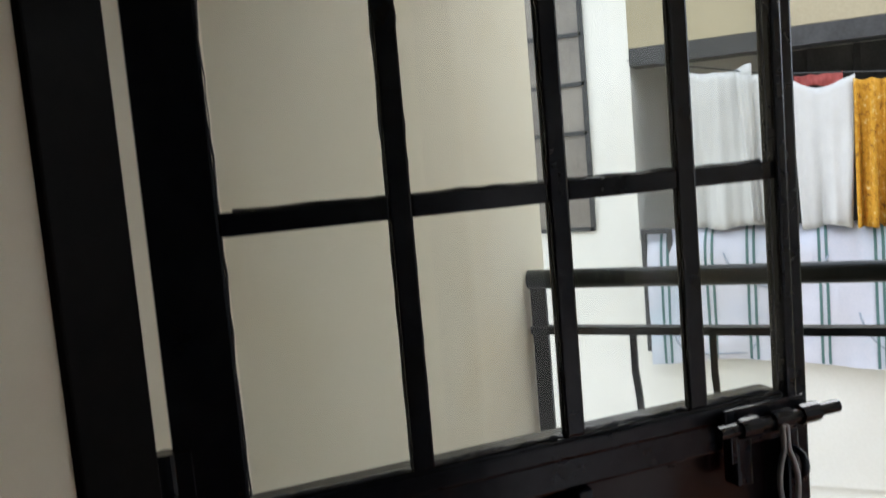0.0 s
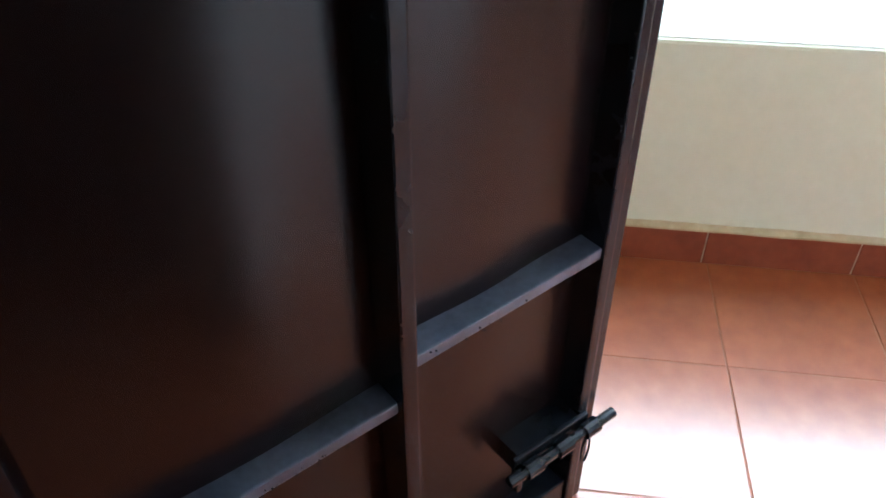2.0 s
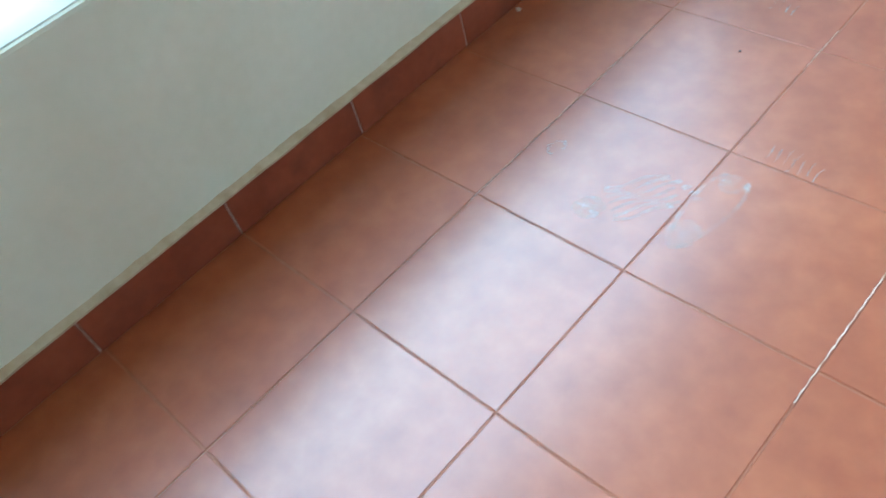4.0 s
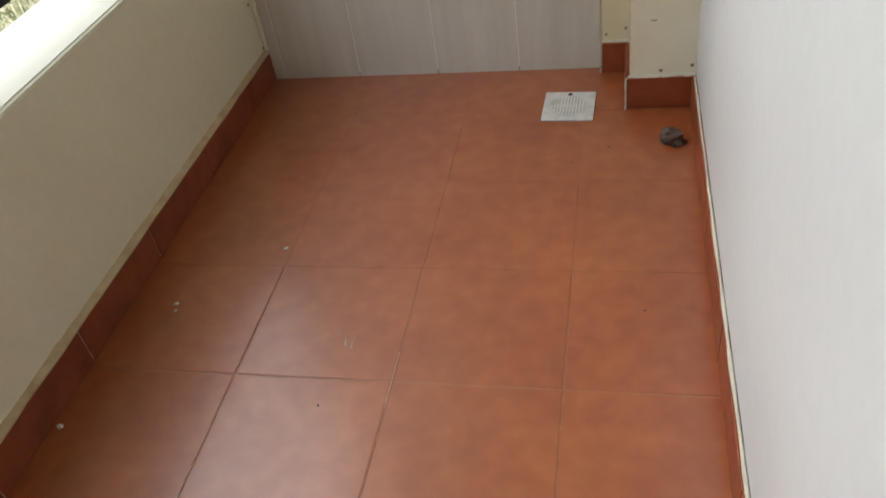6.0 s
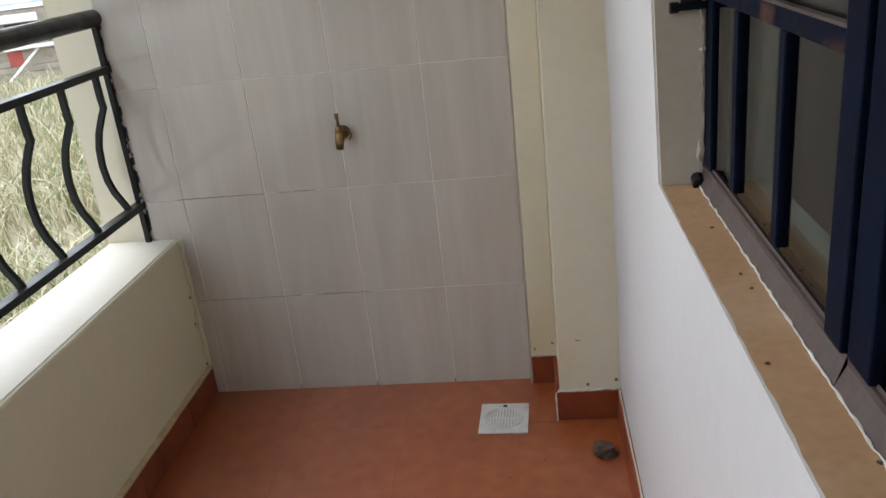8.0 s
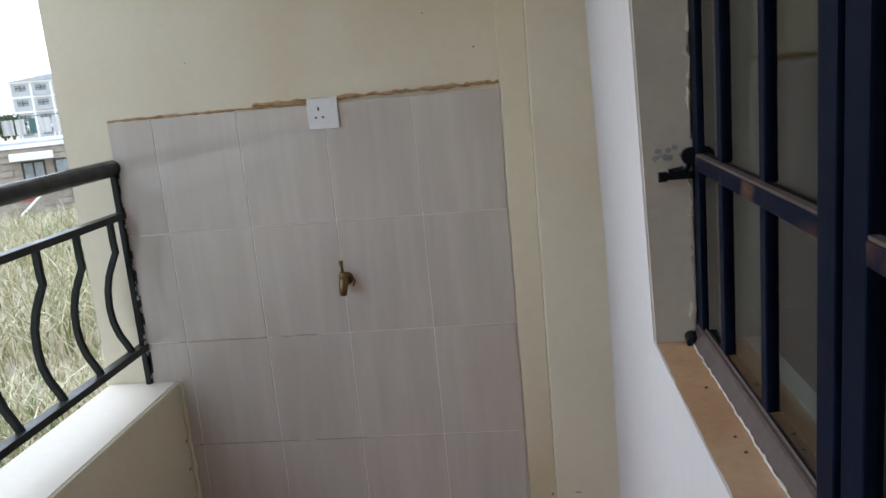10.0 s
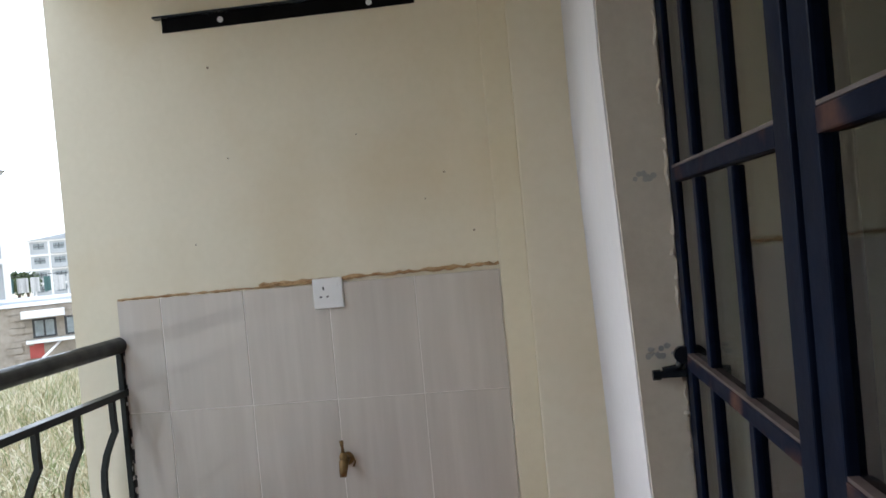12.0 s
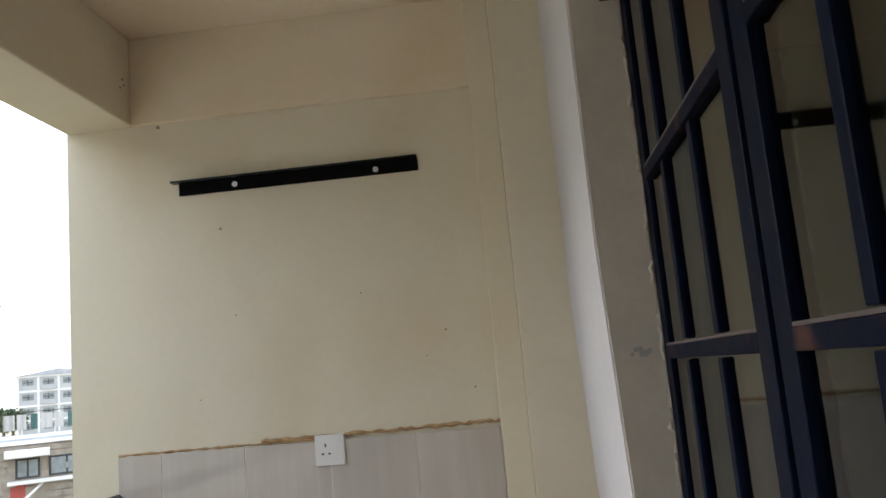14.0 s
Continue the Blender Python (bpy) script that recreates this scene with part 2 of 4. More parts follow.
def dust_material():
    """Thin pale dirt that lets the tile show through in patches."""
    m = material("pale_dust", [(0.80, 0.60, 0.52), (0.88, 0.70, 0.62)], 40, (0.45, 0.55), bump=0.0)
    n, ln = m.node_tree.nodes, m.node_tree.links
    geo, tex, fine = n.new("ShaderNodeNewGeometry"), n.new("ShaderNodeTexNoise"), n.new("ShaderNodeTexNoise")
    tex.inputs["Scale"].default_value, tex.inputs["Detail"].default_value, tex.inputs["Distortion"].default_value = 24.0, 5.0, 0.8
    fine.inputs["Scale"].default_value = 160.0
    ln.new(geo.outputs["Position"], tex.inputs["Vector"])
    ln.new(geo.outputs["Position"], fine.inputs["Vector"])
    rng, mul = n.new("ShaderNodeMapRange"), n.new("ShaderNodeMath")
    rng.inputs["From Min"].default_value, rng.inputs["From Max"].default_value, rng.inputs["To Max"].default_value = 0.30, 0.75, 0.80
    mul.operation = "MULTIPLY"
    ln.new(tex.outputs["Fac"], rng.inputs["Value"])
    ln.new(rng.outputs["Result"], mul.inputs[0])
    ln.new(fine.outputs["Fac"], mul.inputs[1])
    ln.new(mul.outputs[0], n["Principled BSDF"].inputs["Alpha"])
    return m


DUST = dust_material()
JOINTFILL = material("skirting_joint_fill", [(0.30, 0.19, 0.13), (0.55, 0.42, 0.33)], 30, (0.7, 0.9), bump=0.1)
JOINTDUST = material("joint_dust", [(0.42, 0.22, 0.13), (0.85, 0.68, 0.55)], 30, (0.6, 0.8), bump=0.0)
GLASS = glass_material("window_glass", (0.64, 0.72, 0.68), 0.04)
DOORGLASS = glass_material("door_glass", (0.93, 0.94, 0.92))

# ---- building helpers ----
PLACE = {}


def thing(name, at=(0, 0, 0), label="", category="", group="", kind="", m=None):
    ob = new(name)
    ob.matrix_basis = m if m is not None else Matrix.Translation(at)
    ob.empty_display_size = 0.1
    PLACE[ob.name] = ob.matrix_basis.copy()
    return tagged(ob, label, category, group, kind)


def solid(name, bm, mat, label="", category="", group="", kind=""):
    """A top-level thing of one mesh, whose bmesh is in world metres."""
    me = bpy.data.meshes.new(name)
    bmesh.ops.recalc_face_normals(bm, faces=bm.faces)
    bm.to_mesh(me)
    bm.free()
    me.materials.append(mat)
    ob = new(name, me)
    PLACE[ob.name] = Matrix.Identity(4)
    return tagged(ob, label, category, group, kind)


def part(name, bm, mat, parent, label="", smooth=False, local=False, kind=""):
    """One mesh object under a thing or a part. The bmesh is in world metres, or in the thing's own frame with local=True."""
    if not local:
        bm.transform(PLACE[parent.name].inverted())
    bmesh.ops.recalc_face_normals(bm, faces=bm.faces)
    me = bpy.data.meshes.new(name)
    bm.to_mesh(me)
    bm.free()
    if smooth:
        me.shade_smooth()
    me.materials.append(mat)
    ob = new(name, me)
    ob.parent = parent
    PLACE[ob.name] = PLACE[parent.name]
    return tagged(ob, label, kind=kind)


def shared(name, me, parent, loc, rz=0.0, scale=(1, 1, 1)):
    """One more piece on a mesh that already exists."""
    ob = new(name, me)
    ob.parent = parent
    ob.matrix_basis = Matrix.LocRotScale(loc, Euler((0, 0, rz)), scale)
    return ob


def box(*spans, bevel=0.0, bm=None):
    """Boxes from (x0, x1, y0, y1, z0, z1), joined, with softened edges."""
    bm = bm or bmesh.new()
    for x0, x1, y0, y1, z0, z1 in spans:
        made = bmesh.ops.create_cube(bm, size=1.0)["verts"]
        bmesh.ops.transform(bm, verts=made, matrix=Matrix.LocRotScale(((x0 + x1) / 2, (y0 + y1) / 2, (z0 + z1) / 2), None,
                                                                        (abs(x1 - x0), abs(y1 - y0), abs(z1 - z0))))
        if bevel:
            edges = {e for v in made for e in v.link_edges}
            bmesh.ops.bevel(bm, geom=list(edges), offset=bevel, segments=2, profile=0.6, affect="EDGES")
    return bm


def tube(points, radius, sides=10, bm=None, square=False):
    """A tube along a polyline; radius may be a list, one for each point."""
    bm = bm or bmesh.new()
    pts = [Vector(p) for p in points]
    if square:
        sides = 4
    rings = []
    side = None
    for i, p in enumerate(pts):
        way = (pts[min(i + 1, len(pts) - 1)] - pts[max(i - 1, 0)]).normalized()
        if side is None:
            side = way.cross(Vector((0, 0, 1)))
            if side.length < 1e-3:
                side = Vector((0, 1, 0)) if square else Vector((1, 0, 0))
        side = (side - way * side.dot(way)).normalized()
        up = way.cross(side).normalized()
        r = radius[i] if isinstance(radius, (list, tuple)) else radius
        k = math.sqrt(2) if square else 1
        off = math.pi / 4 if square else 0
        rings.append([bm.verts.new(p + (side * math.cos(off + a) + up * math.sin(off + a)) * r * k)
                      for a in (2 * math.pi * j / sides for j in range(sides))])
    for a, b in zip(rings, rings[1:]):
        for j in range(sides):
            bm.faces.new((a[j], a[(j + 1) % sides], b[(j + 1) % sides], b[j]))
    bm.faces.new(rings[0][::-1])
    bm.faces.new(rings[-1])
    return bm


def disc(centre, axis, radius, depth, sides=24, bm=None, top=None):
    """A cylinder or cone of that depth, centred, along an axis."""
    bm = bm or bmesh.new()
    q = Vector(axis).normalized().to_track_quat("Z", "Y").to_matrix().to_4x4()
    bmesh.ops.create_cone(bm, cap_ends=True, segments=sides, radius1=radius, radius2=radius if top is None else top, depth=depth,
                          matrix=Matrix.Translation(centre) @ q)
    return bm


def slab_piece(name, w, d, h, mat, edge=0.0025):
    """Mesh of one tile lying flat, its upper edges eased; the origin is at the middle of its underside."""
    me = bpy.data.meshes.new(name)
    a, b = w / 2, d / 2
    v = [(-a, -b, 0), (a, -b, 0), (a, b, 0), (-a, b, 0), (-a, -b, h - edge), (a, -b, h - edge), (a, b, h - edge), (-a, b, h - edge),
         (-a + edge, -b + edge, h), (a - edge, -b + edge, h), (a - edge, b - edge, h), (-a + edge, b - edge, h)]
    f = [(3, 2, 1, 0)] + [(i, (i + 1) % 4, 4 + (i + 1) % 4, 4 + i) for i in range(4)] + [(4 + i, 4 + (i + 1) % 4, 8 + (i + 1) % 4, 8 + i)
                                                                                       for i in range(4)] + [(8, 9, 10, 11)]
    me.from_pydata(v, [], f)
    me.materials.append(mat)
    return me


def ragged(points, width, thick, seed, mat_bm=None, step=0.018):
    """An uneven bead of filler or paint along a line."""
    rnd = random.Random(seed)
    pts, rad = [], []
    a, b = Vector(points[0]), Vector(points[1])
    n = max(4, int((b - a).length / step))
    for i in range(n + 1):
        p = a.lerp(b, i / n)
        pts.append(p + Vector((rnd.uniform(-1, 1), rnd.uniform(-1, 1), rnd.uniform(-1, 1))) * thick)
        rad.append(width * rnd.uniform(0.35, 1.0))
    return tube(pts, rad, 5, mat_bm)


def lean(ob):
    """The plaster of the house wall is a little out of plumb: it leans over the balcony above the sill."""
    off = PLACE[ob.name].translation
    for v in ob.data.vertices:
        x, y, z = v.co + off
        if x < 1.28 and y > WY0 - 0.02:
            v.co.x -= 0.009 * max(0.0, min(z, WZ0)) / WZ0 + 0.024 * max(0.0, min(1.0, (z - WZ0) / 0.75))


# ---- large structure ----
XP, XW, YN, YS = -0.045, 1.241, 0.0, -3.79          # parapet face, house wall face, tiled end wall, other end wall
ZC, ZB = 2.62, 2.336                                 # ceiling, underside of the edge beam
WY0, WY1, WZ0, WZ1 = -2.35, -1.000, 0.932, 2.15       # window opening
DY0, DY1, DZ = -3.722, -2.84, 2.08                    # door opening
XI, XD = 1.40, 1.215                                 # inner face of the house wall, its outer face beside the door

floor = solid("floor", box((-0.285, 4.2, -3.95, 0.20, -0.20, 0.0068)), GROUT, "balcony floor bed of brown grout under terracotta tiles", "floor", kind="structure")
ZM = WZ0 + 0.75
wall_east = solid("wall_east", box((XD, XI, -3.95, DY0, -0.02, ZC), (XD, XI, DY0, DY1, DZ, ZC), (XD, XI, DY1, WY0 - 0.02, -0.02, ZC), (XW, XI, WY0 - 0.02, WY0, -0.02, ZC),
                                   (XW, XI, WY0, WY1, -0.02, WZ0 + 0.0030), (XW, XI, WY0, WY1, WZ1, ZC), (XW, XI, WY1, 0.2, -0.02, WZ0), (XW, XI, WY1, 0.2, WZ0, ZM), (XW, XI, WY1, 0.2, ZM, ZC)),
                  WHITE, "off-white painted house wall beside the balcony", "wall", kind="structure")
lean(wall_east)
lintel = solid("end_beam", box((-0.061, XW, -0.014, 0.2, ZB, ZC), bevel=0.003), CEIL, "warm stained beam face above the end wall", "beam", kind="structure")
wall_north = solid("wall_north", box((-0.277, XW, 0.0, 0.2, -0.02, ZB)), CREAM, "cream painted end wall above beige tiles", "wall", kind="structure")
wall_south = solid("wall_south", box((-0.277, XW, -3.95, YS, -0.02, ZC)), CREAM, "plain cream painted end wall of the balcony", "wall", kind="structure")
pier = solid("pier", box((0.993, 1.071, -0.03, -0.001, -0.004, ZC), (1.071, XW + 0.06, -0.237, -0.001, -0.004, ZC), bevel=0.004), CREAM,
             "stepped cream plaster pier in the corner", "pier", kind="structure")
bm = box((-0.27, XP, YS, YN, -0.20, 0.545), bevel=0.008)
parapet = solid("parapet", bm, PARAPET, "low cream plastered balcony parapet under the railing", "parapet", kind="structure")
cap = solid("parapet_top", box((-0.268, XP - 0.009, YS, YN - 0.008, 0.540, 0.5475), bevel=0.001), CAP, "off-white painted top of the balcony parapet", "parapet", kind="structure")
ceiling = solid("ceiling", box((-0.277, 4.2, -3.95, 0.2, ZC, ZC + 0.18)), CEIL, "painted balcony ceiling slab", "ceiling", kind="structure")
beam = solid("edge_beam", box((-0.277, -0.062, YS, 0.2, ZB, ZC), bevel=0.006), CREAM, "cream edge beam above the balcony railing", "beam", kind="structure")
room = solid("room_walls", box((4.0, 4.2, -3.95, 0.2, 0, ZC), (XI, 4.0, -3.95, -3.80, 0, ZC), (XI, 4.0, 0.05, 0.2, 0, ZC)), ROOMW,
             "plain walls of the room behind the window", "wall", kind="structure")
reveal = solid("window_reveal", box((XW + 0.003, 1.296, WY1 - 0.008, WY1 + 0.001, WZ0, ZM), (XW + 0.003, 1.296, WY1 - 0.008, WY1 + 0.001, ZM, WZ1), (XW + 0.003, 1.296, WY0 - 0.001, WY0 + 0.008, WZ0, WZ1),
                                    (XW + 0.003, 1.296, WY0 + 0.008, WY1 - 0.008, WZ1 - 0.008, WZ1 + 0.001)), REVEAL,
               "unpainted grey-brown plaster reveal around the window", "reveal", kind="structure")
sill_bm = bmesh.new()
rows = []
for k in range(121):
    y = WY0 + 0.008 + (WY1 - WY0 - 0.016) * k / 120
    w = max(-0.0035, 0.003 * noise.noise(Vector((y * 7, 2, 0))) + 0.0016 * noise.noise(Vector((y * 40, 5, 0))) - 0.0015)
    rows.append([sill_bm.verts.new(p) for p in ((XW + 0.0045 + w, y, WZ0 - 0.03), (XW + 0.0045 + w, y, WZ0 + 0.003), (XW + 0.0065 + w, y, WZ0 + 0.00315), (1.335, y, WZ0 + 0.0045), (1.335, y, WZ0 - 0.03))])
for a, b in zip(rows, rows[1:]):
    for i in range(5):
        sill_bm.faces.new((a[i], a[(i + 1) % 5], b[(i + 1) % 5], b[i]))
sill_bm.faces.new(rows[0])
sill_bm.faces.new(rows[-1])
sill = solid("window_sill", sill_bm, SILL,
             "brown stained plaster window sill with dirt", "sill", kind="structure")
lean(reveal)
lean(sill)


# ---- door ----
def door():
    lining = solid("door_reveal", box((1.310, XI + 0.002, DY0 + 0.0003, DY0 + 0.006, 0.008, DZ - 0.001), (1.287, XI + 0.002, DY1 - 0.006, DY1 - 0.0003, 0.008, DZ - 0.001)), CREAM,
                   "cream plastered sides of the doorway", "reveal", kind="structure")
    frame_ob = thing("door_frame", (1.24, -3.6, 0), "black enamelled steel door frame in the doorway", "door frame", kind="structure")
    part("jamb", box((1.222, 1.308, DY0 + 0.0005, DY0 + 0.012, 0.008, DZ - 0.046), bevel=0.003), BLACK, frame_ob)
    part("jamb", box((1.222, 1.285, DY1 - 0.04, DY1 - 0.001, 0.008, DZ - 0.046), bevel=0.004), IRON, frame_ob)
    part("head", box((1.222, 1.285, DY0 + 0.0005, DY1 - 0.001, DZ - 0.045, DZ - 0.001), bevel=0.004), IRON, frame_ob)
    ang = radians(45)
    m = Matrix(((-math.sin(ang), -math.cos(ang), 0, 1.2), (math.cos(ang), -math.sin(ang), 0, -3.73), (0, 0, 1, 0.012), (0, 0, 0, 1)))
    d = thing("door_1", label="black steel door with glazed upper half, standing ajar", category="door", kind="structure", m=m)
    top = 2.03
    b = 0.0035
    part("hinge_stile", box((0.012, 0.080, 0, 0.042, 0, top), bevel=b), IRON, d, local=True)
    part("lock_stile", box((0.764, 0.784, -0.006, 0.042, 0, 1.10), (0.784, 0.806, 0, 0.042, 0, 1.10), (0.768, 0.784, -0.006, 0.013, 1.10, top), (0.784, 0.806, 0, 0.040, 1.10, top), bevel=b), IRON, d, local=True)
    part("top_rail", box((0.080, 0.764, 0, 0.042, top - 0.06, top), bevel=b), IRON, d, local=True)
    part("lock_rail", box((0.080, 0.764, 0, 0.042, 1.090, 1.153), (0.080, 0.764, -0.004, 0.0, 1.128, 1.150), bevel=b), IRON, d, local=True)
    part("bottom_rail", box((0.080, 0.764, 0, 0.042, 0, 0.07), bevel=b), IRON, d, local=True)
    mull = (0.266, 0.455, 0.632)
    levels = (1.440, 1.725)
    for s in mull:
        part("mullion", box((s - 0.0125, s + 0.0125, -0.002, 0.013, 1.153, top - 0.06), bevel=0.003), IRON, d, local=True)
    edges = (0.080, *mull, 0.764)
    for z in levels:
        for s0, s1 in zip(edges, edges[1:]):
            part("glazing_bar", box((s0 + (0.0125 if s0 > 0.1 else 0.0), s1 - (0.0125 if s1 < 0.75 else 0.0), 0.0, 0.012, z - 0.012, z + 0.012), bevel=0.003), IRON, d, local=True)
    zs = (1.153, *levels, top - 0.06)
    rnd = random.Random(4)
    for s0, s1 in zip(edges, edges[1:]):
        for z0, z1 in zip(zs, zs[1:]):
            p = part("pane", box((s0 + 0.004, s1 - 0.004, 0.0065, 0.0100, z0 + 0.004, z1 - 0.004)), DOORGLASS, d, "clear glass with paint smears", local=True)
            p.visible_shadow = False
            sm = bmesh.new()
            la, lb = (0.001 if s0 < 0.1 else 0.0130), (0.001 if s1 > 0.75 else 0.0130)
            za = z0 + (0.012 if z0 in levels else 0.0)
            ragged([(s0 + 0.014, 0.0052, za + 0.001), (s1 - 0.014, 0.0052, za + 0.001)], 0.0024, 0.0009, int(z0 * 1000 + s0 * 100), sm)
            ragged([(s0 + la, 0.0052, z0 + 0.01), (s0 + la, 0.0052, z1 - 0.01)], 0.0016, 0.001, int(z0 * 900 + s0 * 100), sm)
            ragged([(s1 - lb, 0.0052, z0 + 0.01), (s1 - lb, 0.0052, z1 - 0.01)], 0.0016, 0.001, int(z0 * 800 + s0 * 100), sm)
            if z0 < 1.2:
                ragged([(s0 + 0.014, 0.0053, za + 0.004), (s1 - 0.02, 0.0053, za + 0.003)], 0.0024, 0.0010, int(s0 * 700), sm, step=0.007)
            part("paint_smear", sm, SMEAR, p, local=True)
    for s0, s1 in ((0.075, 0.452), (0.462, 0.768)):
        bm = bmesh.new()
        nu, nv = 24, 40
        grid = [[bm.verts.new((s0 + (s1 - s0) * i / nu, 0.037 - 0.0025 * math.sin(math.pi * i / nu) * math.sin(math.pi * j / nv)
                               - 0.0016 * math.sin(9.5 * i / nu + 0.8 * math.sin(3.0 * j / nv) + s0 * 20), 0.05 + 1.05 * j / nv)) for i in range(nu + 1)] for j in range(nv + 1)]
        for a, c in zip(grid, grid[1:]):
            for i in range(nu):
                bm.faces.new((a[i], a[i + 1], c[i + 1], c[i]))
        pan = part("panel", bm, SHEET, d, "dark maroon sheet steel panel, slightly buckled", smooth=True, local=True)
        thick = pan.modifiers.new("thickness", "SOLIDIFY")
        thick.thickness, thick.offset = 0.002, 0.0
    part("centre_bar", box((0.446, 0.468, -0.012, 0.044, 0.07, 1.09), bevel=0.003), IRON, d, local=True)
    for s0, s1, z0, z1 in ((0.468, 0.764, 0.529, 0.541), (0.080, 0.446, 0.462, 0.472)):
        bar = box((s0, s1, -0.002, 0.042, 0.0, 0.018), bevel=0.003)
        for v in bar.verts:
            v.co.z += z0 + (z1 - z0) * (v.co.x - s0) / (s1 - s0)
        part("cross_bar", bar, BARS, d, local=True)
    beads = bmesh.new()
    for k in range(170):
        s, z = rnd.choice(((0.467, rnd.uniform(0.1, 1.08)), (0.441, rnd.uniform(0.1, 1.08)), (rnd.uniform(0.47, 0.75), 0.534),
                           (rnd.uniform(0.1, 0.74), 1.090), (rnd.uniform(0.1, 0.74), 1.126), (rnd.uniform(0.1, 0.44), 0.470), (0.763, rnd.uniform(0.1, 1.08))))
        s, z = s + rnd.gauss(0, 0.003), z + rnd.gauss(0, 0.004)
        bmesh.ops.create_icosphere(beads, subdivisions=1, radius=rnd.uniform(0.0007, 0.0018), matrix=Matrix.Translation((s, -0.003, z)))
    part("weld_spatter", beads, IRON, d, local=True, kind="stuff")
    for z in (0.35, 1.19, 1.80):
        part("hinge", disc((0.004, 0.0, z), (0, 0, 1), 0.011, 0.075, 14), IRON, d, local=True, smooth=False)
        part("hinge_leaf", box((0.004, 0.03, -0.004, 0.006, z - 0.036, z + 0.036), bevel=0.002), IRON, d, local=True)

    def bolt(z, s0, s1, loop):
        base = part("bolt_plate", box((s0 + 0.02, s1 - 0.045, -0.014, -0.006, z - 0.022, z + 0.022), bevel=0.002), IRON, d, "black tower bolt", local=True)
        part("bolt_rod", tube([(s0, -0.024, z), (s1, -0.024, z)], 0.0085, 12), IRON, base, local=True)
        for s in (s0 + 0.045, (s0 + s1) / 2, s1 - 0.05):
            part("bolt_keeper", tube([(s - 0.014, -0.024, z), (s + 0.014, -0.024, z)], 0.013, 12), IRON, base, local=True)
        part("bolt_lug", box((s0 + 0.02, s0 + 0.03, -0.022, -0.006, z - 0.045, z - 0.006), bevel=0.002), IRON, base, local=True)
        part("bolt_standoff", box((s0 + 0.03, s1 - 0.06, -0.008, 0.036, z - 0.02, z + 0.02)), IRON, base, local=True)
        if loop:
            pts = []
            for k in range(25):
                a = 2 * math.pi * k / 24
                down = 0.5 - 0.5 * math.cos(a)
                half = 0.0035 + 0.0115 * math.sin(math.pi * min(1.0, max(0.0, (down - 0.25) / 0.75)) ** 0.9)
                pts.append((s1 - 0.100 + half * (1 if k < 12 else -1) * (0.0 if k in (0, 12, 24) else 1.0) + 0.006 * down, -0.036, z - 0.004 - 0.128 * down))
            part("padlock_loop", tube(pts, 0.0036, 8), STEEL, base, "bent grey steel wire loop", local=True, smooth=True)
            part("hasp", box((s1 - 0.150, s1 - 0.125, -0.006, 0.022, z - 0.085, z - 0.01), bevel=0.004), IRON, base, local=True)
            ring = [(s1 - 0.058, -0.012 + 0.014 * math.cos(a), z - 0.07 + 0.018 * math.sin(a)) for a in (2 * math.pi * k / 14 for k in range(15))]
            part("staple", tube(ring, 0.005, 8), IRON, base, local=True, smooth=True)

    bolt(1.125, 0.640, 0.832, True)
    bolt(0.222, 0.610, 0.822, False)
    ring = [(0.762 + 0.008 * math.sin(a), -0.03, 0.185 + 0.03 * math.cos(a)) for a in (2 * math.pi * k / 14 for k in range(15))]
    part("wire_loop", tube(ring, 0.002, 6), IRON, d, local=True)


door()


